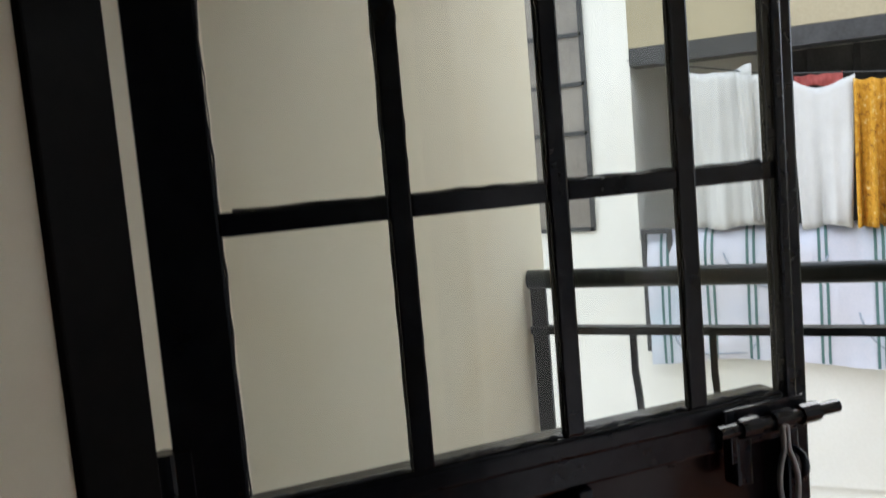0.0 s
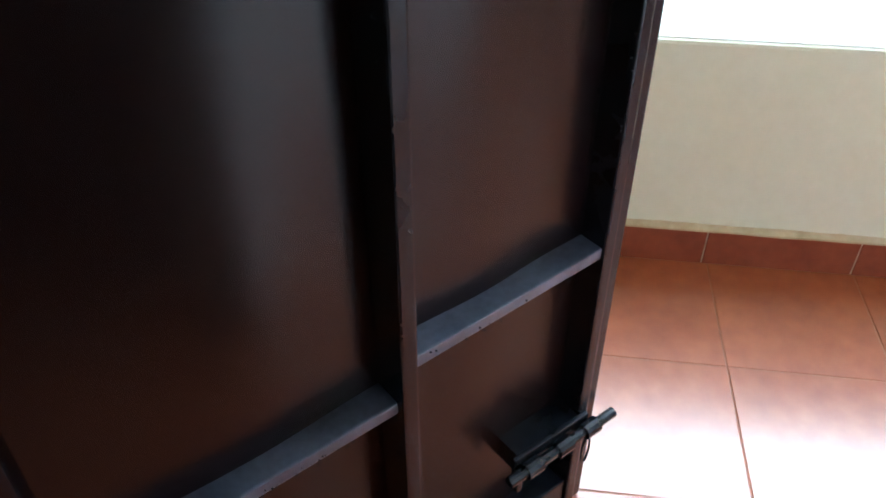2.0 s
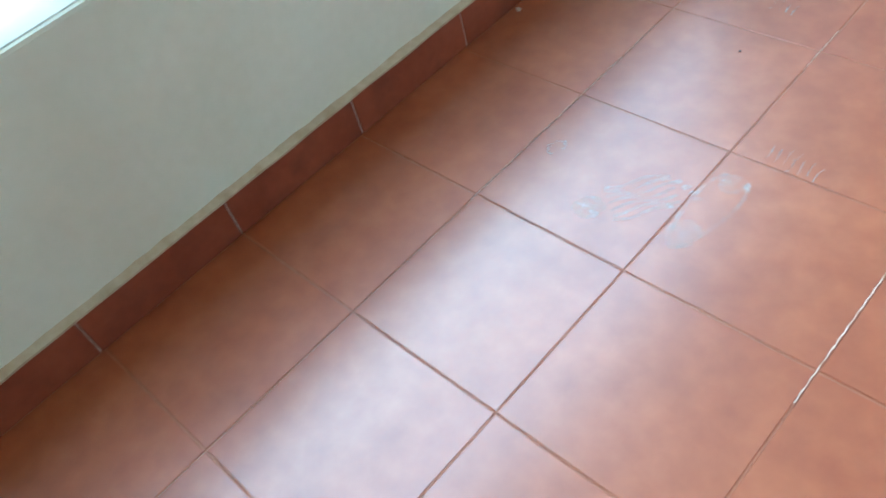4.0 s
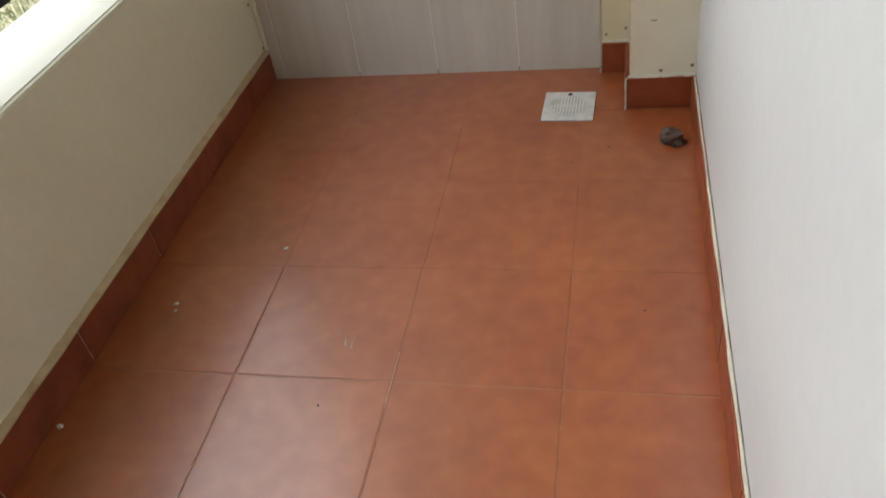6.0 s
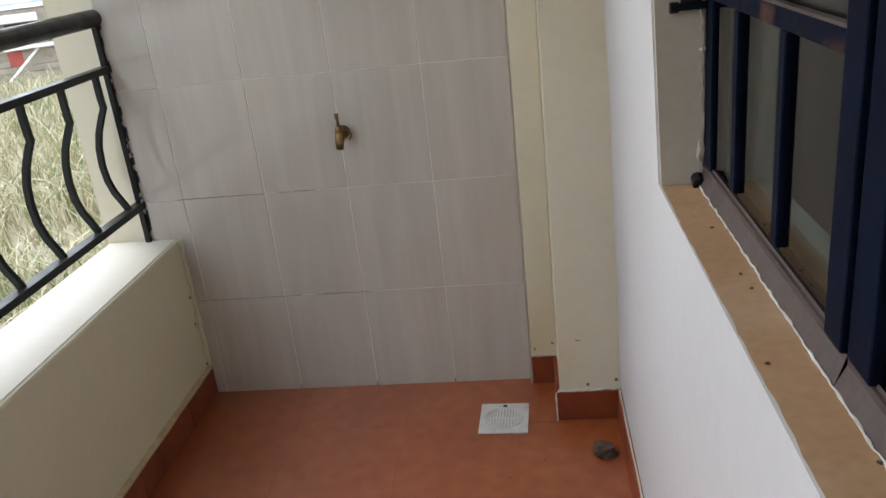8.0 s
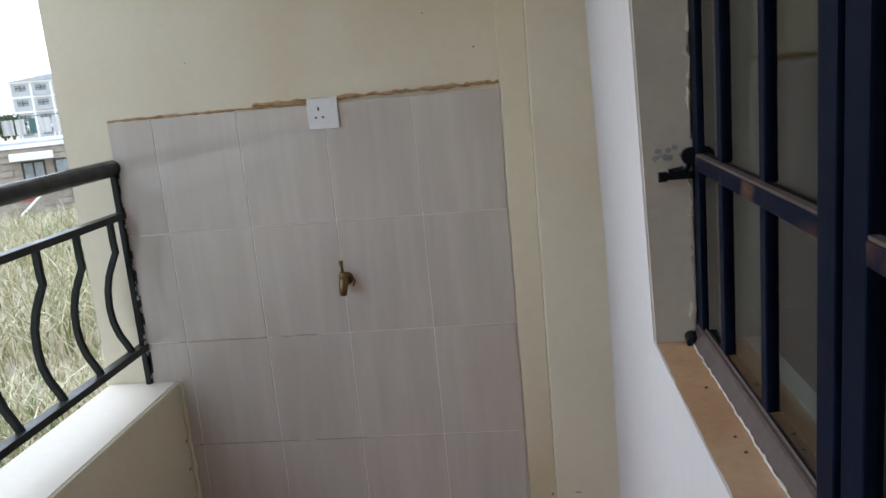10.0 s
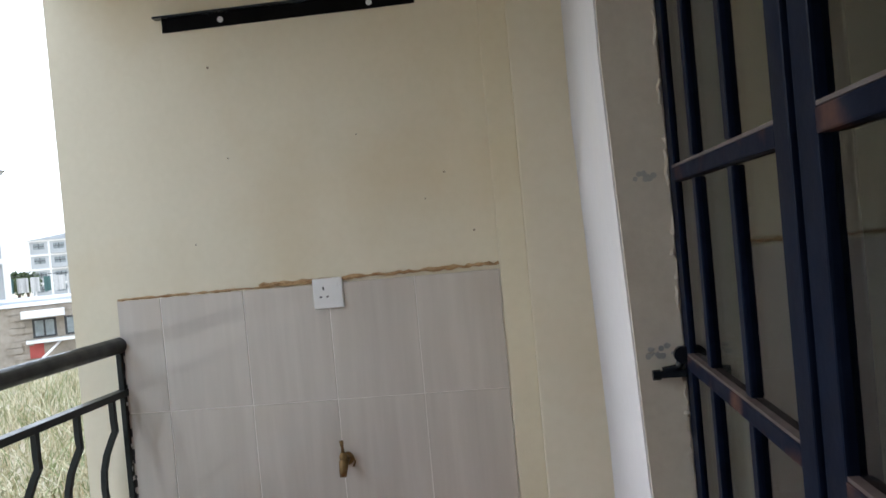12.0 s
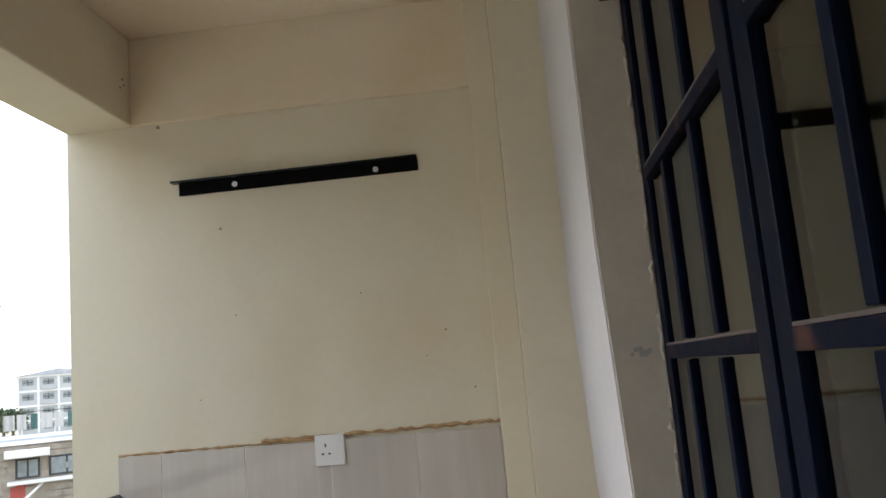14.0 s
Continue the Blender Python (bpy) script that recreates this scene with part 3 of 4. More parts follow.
# ---- window ----
def window():
    w = thing("window_1", (1.31, -1.7, WZ0), "navy-black steel casement window with small panes", "window", kind="structure")
    x0, x1 = 1.298, 1.322
    y1, y0 = WY1 - 0.006, WY0 + 0.006
    z0, z1 = WZ0 + 0.004, WZ1 - 0.008
    part("window_frame", box((x0, x1, y1 - 0.045, y1, z0, z1), (x0, x1, y0, y0 + 0.045, z0, z1), (x0, x1, y0 + 0.045, y1 - 0.045, z0, z0 + 0.03),
                             (x0, x1, y0 + 0.045, y1 - 0.045, z1 - 0.035, z1), bevel=0.003), NAVY, w)
    stile = -1.595
    stile2 = -2.14
    for s in (stile, stile2):
        part("stile", box((x0 - 0.003, x1, s - 0.050, s - 0.003, z0 + 0.03, z1 - 0.035), bevel=0.003), NAVY, w)
        part("stile", box((x0 - 0.006, x1, s + 0.003, s + 0.046, z0 + 0.03, z1 - 0.035), bevel=0.003), NAVY, w)
    cols = ((y1 - 0.045, -1.188, -1.375, stile + 0.046), (stile - 0.052, -1.80, -1.955, stile2 + 0.046), (stile2 - 0.052, -2.225, -2.26, y0 + 0.045))
    rows = (z0 + 0.03, 1.222, 1.498, 1.780, z1 - 0.035)
    for c in cols:
        for y in c[1:3]:
            for za, zb in zip(rows, rows[1:]):
                part("mullion", box((x0 - 0.002, x0 + 0.013, y - 0.0115, y + 0.0115, za + 0.014, zb - 0.014), bevel=0.003), NAVY, w)
        for z in rows[1:4]:
            part("glazing_bar", box((x0 - 0.005, x1 - 0.004, c[3], c[0], z - 0.012, z + 0.008), bevel=0.002), DUSTYBAR, w)
            part("ledge", box((x0 - 0.004, x0 + 0.0045, c[3] + 0.002, c[0] - 0.002, z + 0.0085, z + 0.012)), DUSTY, w, "dusty brown ledge of the glazing bar")
        wedge = bmesh.new()
        ends = [[wedge.verts.new((x, y, z)) for x, z in ((x0 - 0.011, z0 + 0.0005), (x0 - 0.009, z0 + 0.004), (x0 + 0.0045, z0 + 0.0335), (x0 + 0.0045, z0 + 0.0305), (x0 - 0.0006, z0 + 0.0305), (x0 - 0.0006, z0 + 0.0005))]
                for y in (max(c[3] - 0.0455, y0), min(c[0] + 0.0515, y1))]
        for i in range(6):
            wedge.faces.new((ends[0][i], ends[0][(i + 1) % 6], ends[1][(i + 1) % 6], ends[1][i]))
        wedge.faces.new(ends[0])
        wedge.faces.new(ends[1])
        part("ledge", wedge, DUSTY, w, "dusty sloping brown bottom ledge")
        for a, b in zip(c, c[1:]):
            for za, zb in zip(rows, rows[1:]):
                p = part("pane", box((x0 + 0.005, x0 + 0.009, b + 0.003, a - 0.003, za + 0.003, zb - 0.003)), GLASS, w, "clear reflecting glass pane")
                p.visible_shadow = False
    part("filler_bead", ragged([(x0 - 0.011, y0, z0 + 0.002), (x0 - 0.011, y1, z0 + 0.002)], 0.0018, 0.0010, 7, step=0.009), GRATE, w, "ragged white filler bead")
    part("filler_bead", ragged([(x0 - 0.003, y1 + 0.001, z0), (x0 - 0.003, y1 + 0.001, z1)], 0.0065, 0.004, 8, step=0.011), REVEAL, w, "ragged plaster bead")
    st = part("stay", tube([(1.300, -1.017, 1.239), (1.285, -1.017, 1.209), (1.262, -1.015, 1.204)], 0.006, 10), IRON, w, "black peg stay")
    part("stay_peg", box((1.252, 1.296, -1.023, -1.011, 1.194, 1.205), bevel=0.002), IRON, st)
    part("stay_knob", disc((1.252, -1.017, 1.199), (1, 0, 0), 0.008, 0.012, 12), IRON, st)
    part("stay_bracket", disc((1.292, -1.021, 1.228), (0, 1, 0), 0.013, 0.010, 16), IRON, w)
    part("stay_bracket", box((1.262, 1.296, -1.027, -1.011, 2.095, 2.115), bevel=0.003), IRON, w)
    part("hinge_pin", disc((1.287, -1.023, WZ0 + 0.012), (0, 1, 0.3), 0.010, 0.02, 10), IRON, w)


window()


# ---- railing ----
def railing():
    r = thing("balcony_railing", (-0.138, -1.9, 0.545), "dark green-black wrought iron balcony railing with bellied balusters", "railing")
    X = -0.138
    part("handrail", tube([(X, YS + 0.001, 1.195), (X, -2.5, 1.197), (X, -1.2, 1.203), (X, -0.004, 1.207)], 0.024, 16), RAIL, r, smooth=True)
    part("middle_rail", box((X - 0.016, X + 0.016, YS + 0.001, -0.004, 1.058, 1.078), bevel=0.002), RAIL, r)
    part("bottom_rail", box((X - 0.016, X + 0.016, YS + 0.001, -0.004, 0.653, 0.673), bevel=0.002), RAIL, r)
    for y in (-0.014, YS + 0.035):
        part("post", box((X - 0.006, X + 0.010, y - 0.010 if y > -1 else y - 0.03, y + 0.009, 0.545, 1.19), bevel=0.002), RAIL, r, "flat post with chipped paint")
    prof = ((0.0, 1.060), (0.0, 1.0), (0.002, 0.972), (-0.012, 0.945), (-0.030, 0.905), (-0.042, 0.86), (-0.046, 0.81), (-0.042, 0.765),
            (-0.030, 0.726), (-0.014, 0.698), (0.0, 0.671))
    bmb = tube([(X + dx, 0, z) for dx, z in prof], 0.0075, square=True)
    first = part("baluster", bmb, RAIL, r)
    base = first.data
    first.location = (0, -0.08 + 1.9 - 1.9, 0)
    for k in range(1, 21):
        y = -0.08 - 0.182 * k
        if y < YS + 0.06:
            break
        ob = new("baluster", base)
        ob.parent = r
        ob.location = (0, y, 0)
    first.location = (0, -0.08, 0)


railing()

# paint runs and chips where the railing meets the tiles
runs = bmesh.new()
rnd = random.Random(12)
for k in range(20):
    z = rnd.uniform(0.56, 1.19)
    box((-0.1275, -0.1235 + rnd.uniform(-0.002, 0.004), -0.0105, -0.0088, z, z + rnd.uniform(0.008, 0.03)), bm=runs)
solid("paint_runs", runs, SMEAR, "dark paint dribbles along the edge of the wall tiles", "paint marks", kind="stuff")


# ---- things on the end wall and floor ----
def tap():
    t = thing("bib_tap", (0.512, 0, 0.84), "tarnished brass bib tap on the tiled wall", "tap")
    part("wall_flange", disc((0.512, -0.0115, 0.835), (0, 1, 0), 0.019, 0.007, 20), BRASS, t, smooth=False)
    part("body", tube([(0.512, -0.012, 0.835), (0.512, -0.035, 0.836), (0.511, -0.056, 0.834), (0.510, -0.064, 0.815), (0.509, -0.066, 0.798)],
                      [0.010, 0.0105, 0.014, 0.012, 0.010], 14), BRASS, t, smooth=True)
    part("bonnet", tube([(0.511, -0.050, 0.838), (0.510, -0.050, 0.852), (0.510, -0.050, 0.862)], [0.012, 0.012, 0.007], 12), BRASS, t, smooth=True)
    part("spindle", tube([(0.510, -0.050, 0.86), (0.509, -0.050, 0.880), (0.508, -0.050, 0.895)], [0.005, 0.004, 0.0065], 10), BRASS, t, smooth=True)
    part("tee_handle", tube([(0.504, -0.050, 0.884), (0.513, -0.050, 0.884)], 0.0045, 8), BRASS, t)
    part("side_lever", tube([(0.516, -0.04, 0.842), (0.534, -0.040, 0.845), (0.541, -0.04, 0.832), (0.534, -0.04, 0.818)], 0.0028, 8), BRASS, t, smooth=True)


def socket():
    s = thing("wall_socket", (0.501, 0, 1.309), "white square switched three-pin wall socket", "socket")
    part("faceplate", box((0.458, 0.544, -0.020, -0.008, 1.266, 1.352), bevel=0.003), PLASTIC, s)
    part("rocker_switch", box((0.519, 0.532, -0.0235, -0.0198, 1.326, 1.344), bevel=0.0012), PLASTIC, s)
    part("earth_hole", box((0.487, 0.4915, -0.0205, -0.0195, 1.318, 1.328)), HOLE, s)
    part("pin_hole", box((0.477, 0.484, -0.0205, -0.0195, 1.297, 1.3015)), HOLE, s)
    part("pin_hole", box((0.4965, 0.5035, -0.0205, -0.0195, 1.297, 1.3015)), HOLE, s)


def angle_iron():
    a = thing("angle_iron", (0.45, 0, 2.125), "black painted angle iron fixed high on the end wall", "angle iron")
    part("web", box((0.082, 0.820, -0.006, -0.0005, 2.098, 2.140), bevel=0.0012), BLACK, a)
    part("flange", box((0.066, 0.820, -0.034, -0.006, 2.134, 2.140), bevel=0.0012), IRON, a)
    for x, z in ((0.258, 2.117), (0.692, 2.114)):
        part("fixing_hole", disc((x, -0.0068, z), (0, 1, 0), 0.0085, 0.0018, 16), PLASTIC, a, "pale filled screw hole")


def drain():
    m = Matrix.Translation((0.908, -0.230, 0.0)) @ Matrix.Rotation(radians(-2), 4, "Z")
    d = thing("floor_drain", label="dirty white square plastic floor drain with a round grate", category="drain", m=m)
    part("frame_plate", box((-0.07, 0.07, -0.075, 0.075, 0.0085, 0.0125), bevel=0.0015), GRATE, d, local=True)
    ring = [(0.052 * math.cos(a), 0.052 * math.sin(a), 0.0125) for a in (2 * math.pi * k / 28 for k in range(29))]
    part("ring", tube(ring, 0.002, 6), GRATE, d, local=True, smooth=True)
    for k in range(-5, 6):
        u = k * 0.0085
        h = math.sqrt(max(0, 0.046 ** 2 - u * u))
        for y0, y1 in ((-h, -0.004), (0.004, h)):
            if y1 - y0 > 0.012:
                part("slot", box((u - 0.0011, u + 0.0011, y0, y1, 0.0126, 0.0131)), SLOT, d, local=True)
    part("dirt_clot", disc((0.0, 0.06, 0.0135), (0, 0, 1), 0.008, 0.004, 7, top=0.004), HOLE, d, local=True)


def lump(name, at, size, mat, label, category, seed, flat=0.55, cuts=2):
    rnd = random.Random(seed)
    bm = bmesh.new()
    bmesh.ops.create_icosphere(bm, subdivisions=cuts, radius=size)
    for v in bm.verts:
        v.co *= 1 + 0.55 * noise.noise(v.co * (1.6 / size) + Vector((seed, 0, 0))) + 0.35 * noise.noise(v.co * (4.0 / size) + Vector((0, seed, 0)))
        v.co.z = max(v.co.z * flat, -size * flat * 0.5)
    lo = min(v.co.z for v in bm.verts)
    bm.transform(Matrix.Translation((at[0], at[1], at[2] - lo)) @ Matrix.Rotation(rnd.uniform(0, 6), 4, "Z"))
    return solid(name, bm, mat, label, category)


tap()
socket()
angle_iron()
drain()
lump("rag", (1.176, -0.412, 0.008), 0.030, DEBRIS, "crumpled grey rag on the terracotta floor", "rag", 3, 0.75, 3)
for i, (x, y, s) in enumerate(((0.277, -0.847, 0.009), (0.077, -1.042, 0.010), (-0.017, -1.387, 0.011), (0.085, -1.062, 0.007), (1.02, -0.43, 0.004), (0.93, -0.50, 0.004),
                               (1.10, -1.02, 0.004), (0.49, -1.30, 0.004), (0.86, -0.46, 0.003))):
    lump("grit_crumb", (x, y, 0.008), s * 0.62, REVEAL if i < 4 else DEBRIS, "small crumb of plaster on the tiled floor", "crumb", 20 + i, 0.7, 1)
for i, (x, y) in enumerate(((1.27, -1.35), (1.272, -1.39), (1.285, -1.76), (1.245, -1.55), (1.27, -1.2), (1.285, -1.70))):
    lump("sill_crumb", (x, y, WZ0 + 0.004), 0.0024, DEBRIS, "dark crumb of dirt on the window sill", "crumb", 40 + i, 0.6, 1)

caulk = bmesh.new()
ragged([(0.993, -0.036, 0.102), (1.069, -0.036, 0.102)], 0.006, 0.002, 51, caulk, 0.009)
ragged([(1.065, -0.243, 0.102), (1.238, -0.243, 0.103)], 0.007, 0.002, 52, caulk, 0.009)
ragged([(1.065, -0.245, 0.01), (1.065, -0.245, 0.10)], 0.003, 0.001, 53, caulk, 0.009)
ragged([(XW - 0.006, -2.3, 0.1005), (XW - 0.006, -0.25, 0.1005)], 0.0055, 0.0005, 54, caulk, 0.07)
ragged([(1.061, -0.2515, 0.01), (1.061, -0.2515, 0.102)], 0.0035, 0.0008, 55, caulk, 0.012)
ragged([(0.989, -0.0445, 0.01), (0.989, -0.0445, 0.102)], 0.0030, 0.0008, 56, caulk, 0.012)
solid("skirting_caulk", caulk, REVEAL, "rough white caulk on top of the skirting tiles", "caulk", kind="stuff")

rnd = random.Random(66)
gaps = bmesh.new()
for z, x0, x1 in ((0.3373, -0.03, 0.52), (0.6706, -0.04, 0.40), (0.0045, -0.03, 0.99)):
    x = x0
    while x < x1:
        w = rnd.uniform(0.006, 0.05)
        if rnd.random() < 0.75:
            box((x, min(x + w, x1), -0.0104, -0.0094, z - 0.0004, z + 0.0006), bm=gaps)
        x += w + rnd.uniform(0.0, 0.006)
for x in (0.25, 0.5, 0.75):
    box((x - 0.0012, x + 0.0012, -0.0104, -0.0094, 0.004, 0.022), bm=gaps)
solid("open_joints", gaps, material("joint_dirt", [(0.07, 0.055, 0.045), (0.22, 0.18, 0.15)], 50, (0.7, 0.9), bump=0.1), "open dirty joints between the wall tiles", "joints", kind="stuff")
marks = bmesh.new()
for x, y, z, r in ((0.205, -0.0008, 1.985, 0.004), (0.02, -0.0008, 2.325, 0.006), (0.24, -0.0008, 1.72, 0.002), (0.86, -0.0008, 1.62, 0.003), (0.80, -0.0008, 1.55, 0.002),
                   (0.12, -0.0008, 1.48, 0.002), (0.93, -0.0008, 1.45, 0.003), (0.62, -0.0008, 1.75, 0.002)):
    disc((x, y, z), (0, 1, 0), r, 0.0016, 7, marks)
box((1.120, 1.135, -0.2382, -0.2368, 0.255, 0.258), bm=marks)
for y, z in ((-0.06, 2.47), (-0.075, 2.44), (-0.05, 2.455)):
    disc((-0.0615, y, z), (1, 0, 0), 0.004, 0.002, 7, marks)
for y, z in ((-0.035, 0.27), (-0.03, 0.36), (-0.02, 0.12)):
    disc((XP + 0.0005, y, z), (1, 0, 0), 0.005, 0.002, 7, marks)
for x, z in ((1.006, 0.122), (1.060, 0.139)):
    disc((x, -0.0305, z), (0, 1, 0), 0.0045, 0.0016, 7, marks)
for x, z in ((1.150, 0.116), (1.228, 0.128)):
    disc((x, -0.2375, z), (0, 1, 0), 0.005, 0.0016, 7, marks)
solid("wall_marks", marks, material("grime", [(0.16, 0.12, 0.08), (0.34, 0.28, 0.19)], 60, (0.7, 0.9), bump=0.1), "small dark nail holes and marks on the plaster", "marks", kind="stuff")
smudge = bmesh.new()
for x, z, w, h in ((1.262, 1.50, 0.016, 0.006), (1.262, 1.235, 0.022, 0.007), (1.254, 1.228, 0.012, 0.004)):
    for k in range(9):
        disc((x + rnd.uniform(-w, w), WY1 - 0.0084 - 0.00012 * k, z + rnd.uniform(-h, h)), (0, 1, 0), rnd.uniform(0.002, 0.005), 0.0012, 8, smudge)
solid("putty_smudges", smudge, material("grey_putty", [(0.33, 0.33, 0.32), (0.42, 0.41, 0.39)], 40, (0.6, 0.8), bump=0.2), "grey putty smudges on the window reveal", "putty", kind="stuff")
chips = bmesh.new()
for k in range(14):
    z = rnd.uniform(0.56, 1.17)
    box((-0.1275, -0.1262, -0.024 + rnd.uniform(0, 0.014), -0.020 + rnd.uniform(0, 0.014), z, z + rnd.uniform(0.004, 0.016)), bm=chips)
solid("paint_chips", chips, PLASTIC, "white chips in the paint of the railing post", "paint marks", kind="stuff")
solid("corner_plaster", ragged([(XP + 0.006, -0.0125, 0.11), (XP + 0.004, -0.0125, 0.547)], 0.012, 0.0022, 61, step=0.03), PARAPET,
      "uneven plaster fillet between the parapet and the wall tiles", "plaster", kind="stuff")
mort = ragged([(-0.13, -0.006, 1.339), (0.458, -0.006, 1.342)], 0.0050, 0.0014, 3, step=0.013)
ragged([(0.30, -0.006, 1.347), (0.99, -0.006, 1.352)], 0.0078, 0.0022, 4, mort, 0.014)
solid("mortar_bead", mort, MORTAR, "crumbling brown mortar bead on top of the wall tiles", "mortar", kind="stuff")
bead = bmesh.new()
rows = []
for k in range(241):
    y = YS + (-0.010 - YS) * k / 240
    w = noise.noise(Vector((y * 9, 0, 0)))
    u = noise.noise(Vector((y * 31, 4, 0)))
    rows.append([bead.verts.new(p) for p in ((XP - 0.004, y, 0.0985), (XP - 0.004, y, 0.116 + 0.005 * w + 0.002 * u), (XP + 0.004, y, 0.110 + 0.003 * u), (XP + 0.0125 + 0.003 * w, y, 0.1035 + 0.001 * u),
                                             (XP + 0.0125 + 0.003 * w, y, 0.0985))])
for a, b in zip(rows, rows[1:]):
    for i in range(5):
        bead.faces.new((a[i], a[(i + 1) % 5], b[(i + 1) % 5], b[i]))
bead.faces.new(rows[0])
bead.faces.new(rows[-1])
solid("skirting_bead", bead, material("dirty_plaster_bead", [(0.42, 0.31, 0.17), (0.58, 0.48, 0.31)], 20, (0.7, 0.9), bump=0.3), "uneven plaster bead along the skirting", "plaster", kind="stuff")


# ---- the building across the yard ----
def hanging(name, x, y0, y1, z0, z1, mat, label, category, folds, depth, seed, sag=0.03, taper=0.0):
    """Cloth pegged along its top edge, with folds that deepen downwards."""
    rnd = random.Random(seed)
    ph = [rnd.uniform(0, 6) for _ in range(4)]
    nu, nv = 44, 18
    bm = bmesh.new()
    grid = []
    for j in range(nv + 1):
        v = j / nv
        row = []
        for i in range(nu + 1):
            u = i / nu
            fold = math.sin(u * folds * 6.28 + ph[0] + 0.8 * v) * 0.6 + math.sin(u * folds * 2.3 * 6.28 + ph[1] - v) * 0.3 + math.sin(u * 9 + v * 5 + ph[2]) * 0.25
            zt = z1 - sag * math.sin(u * math.pi) - 0.01 * abs(math.sin(u * folds * 3.14))
            y = y0 + (y1 - y0) * (0.5 + (u - 0.5) * (1 - taper * v))
            row.append(bm.verts.new((x + depth * fold * (0.25 + 0.75 * v), y, zt + (z0 - zt) * v + 0.012 * math.sin(u * 7 + ph[3]) * v)))
        grid.append(row)
    for a, b in zip(grid, grid[1:]):
        for i in range(nu):
            bm.faces.new((a[i], a[i + 1], b[i + 1], b[i]))
    ob = solid(name, bm, mat, label, category, "laundry across the yard")
    ob.data.shade_smooth()
    mod = ob.modifiers.new("thickness", "SOLIDIFY")
    mod.thickness = 0.004
    return ob


def neighbour():
    X = -2.9
    h = thing("neighbour_building", (X - 2, -4, -3), "pale rendered apartment block across the yard, with a balcony", "building")
    part("wall", box((X - 5.5, X - 1.35, -7, 0.5, -3.0, 2.9), (X - 1.35, X, -7, -4.02, -3.0, 2.9), (X - 1.35, X, -4.02, 0.5, -3.0, -0.05), (X - 1.35, X - 0.3, -4.02, 0.5, 2.10, 2.9),
                     (X - 1.35, X, 0.3, 0.5, -0.05, 2.1)), WALLW, h)
    part("balcony_wall", box((X - 0.14, X + 0.02, -4.02, 0.3, -0.4, 0.98)), WALLW, h, "white rendered balcony front")
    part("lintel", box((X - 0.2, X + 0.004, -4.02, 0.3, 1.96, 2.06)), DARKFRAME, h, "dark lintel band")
    part("fascia", box((X - 0.295, X + 0.002, -4.02, 0.5, 2.062, 2.9)), BEIGE, h, "beige rendered band above the balcony, with shade in its colour")
    w = part("window", box((X - 1.36, X - 1.30, -3.35, -1.2, 0.9, 2.06)), DIMPANE, h, "far window with black bars")
    for k in range(9):
        y = -3.35 + 0.27 * k
        part("bar", box((X - 1.30, X - 1.26, y - 0.02, y + 0.02, 0.9, 2.06)), DARKFRAME, w)
    for z in (1.5, 1.78):
        part("bar", box((X - 1.30, X - 1.26, -3.35, -1.2, z - 0.025, z + 0.025)), DARKFRAME, w)
    w = part("window", box((X - 0.02, X + 0.005, -4.62, -4.28, 1.05, 2.45)), BROWNPANE, h, "narrow side window with bars")
    for z in (1.06, 1.34, 1.62, 1.90, 2.18, 2.44):
        part("bar", box((X + 0.005, X + 0.02, -4.62, -4.28, z - 0.012, z + 0.012)), DARKFRAME, w)
    for y in (-4.62, -4.45, -4.28):
        part("bar", box((X + 0.005, X + 0.02, y - 0.014, y + 0.014, 1.05, 2.45)), DARKFRAME, w)
    part("roof", box((X - 5.7, X + 0.2, -7.2, 0.7, 2.9, 3.05)), ROOF, h)


neighbour()
XN = -2.9
solid("clothes_line", tube([(XN + 0.06, -4.02, 1.99), (XN + 0.06, -3.3, 1.83), (XN + 0.06, -2.6, 1.76), (XN + 0.06, -1.5, 1.83), (XN + 0.06, 0.3, 1.98)], 0.004, 6), DARKFRAME,
      "thin sagging clothes line across the balcony", "line")
hanging("white_sheet", XN + 0.06, -3.72, -3.38, 1.04, 1.90, CLOTH, "white cotton sheet pegged on the clothes line", "laundry", 2.2, 0.03, 1)
hanging("white_shirt", XN + 0.09, -3.46, -3.20, 1.06, 1.86, CLOTH, "white cotton shirt hanging on the clothes line", "laundry", 2.6, 0.06, 2, taper=0.35)
hanging("white_cloth", XN + 0.07, -3.20, -2.90, 1.02, 1.79, CLOTH, "large white cloth hanging on the clothes line", "laundry", 1.3, 0.05, 3, sag=0.05, taper=0.22)
hanging("yellow_cloth", XN + 0.07, -2.91, -2.45, 1.00, 1.76, YELLOW, "mustard yellow patterned cloth in tight folds", "laundry", 5.5, 0.085, 4, sag=0.01)
hanging("pink_cloth", XN - 0.02, -3.18, -2.95, 1.74, 1.81, RED, "small red-pink cloth behind the line", "laundry", 3.0, 0.01, 9, sag=0.0)


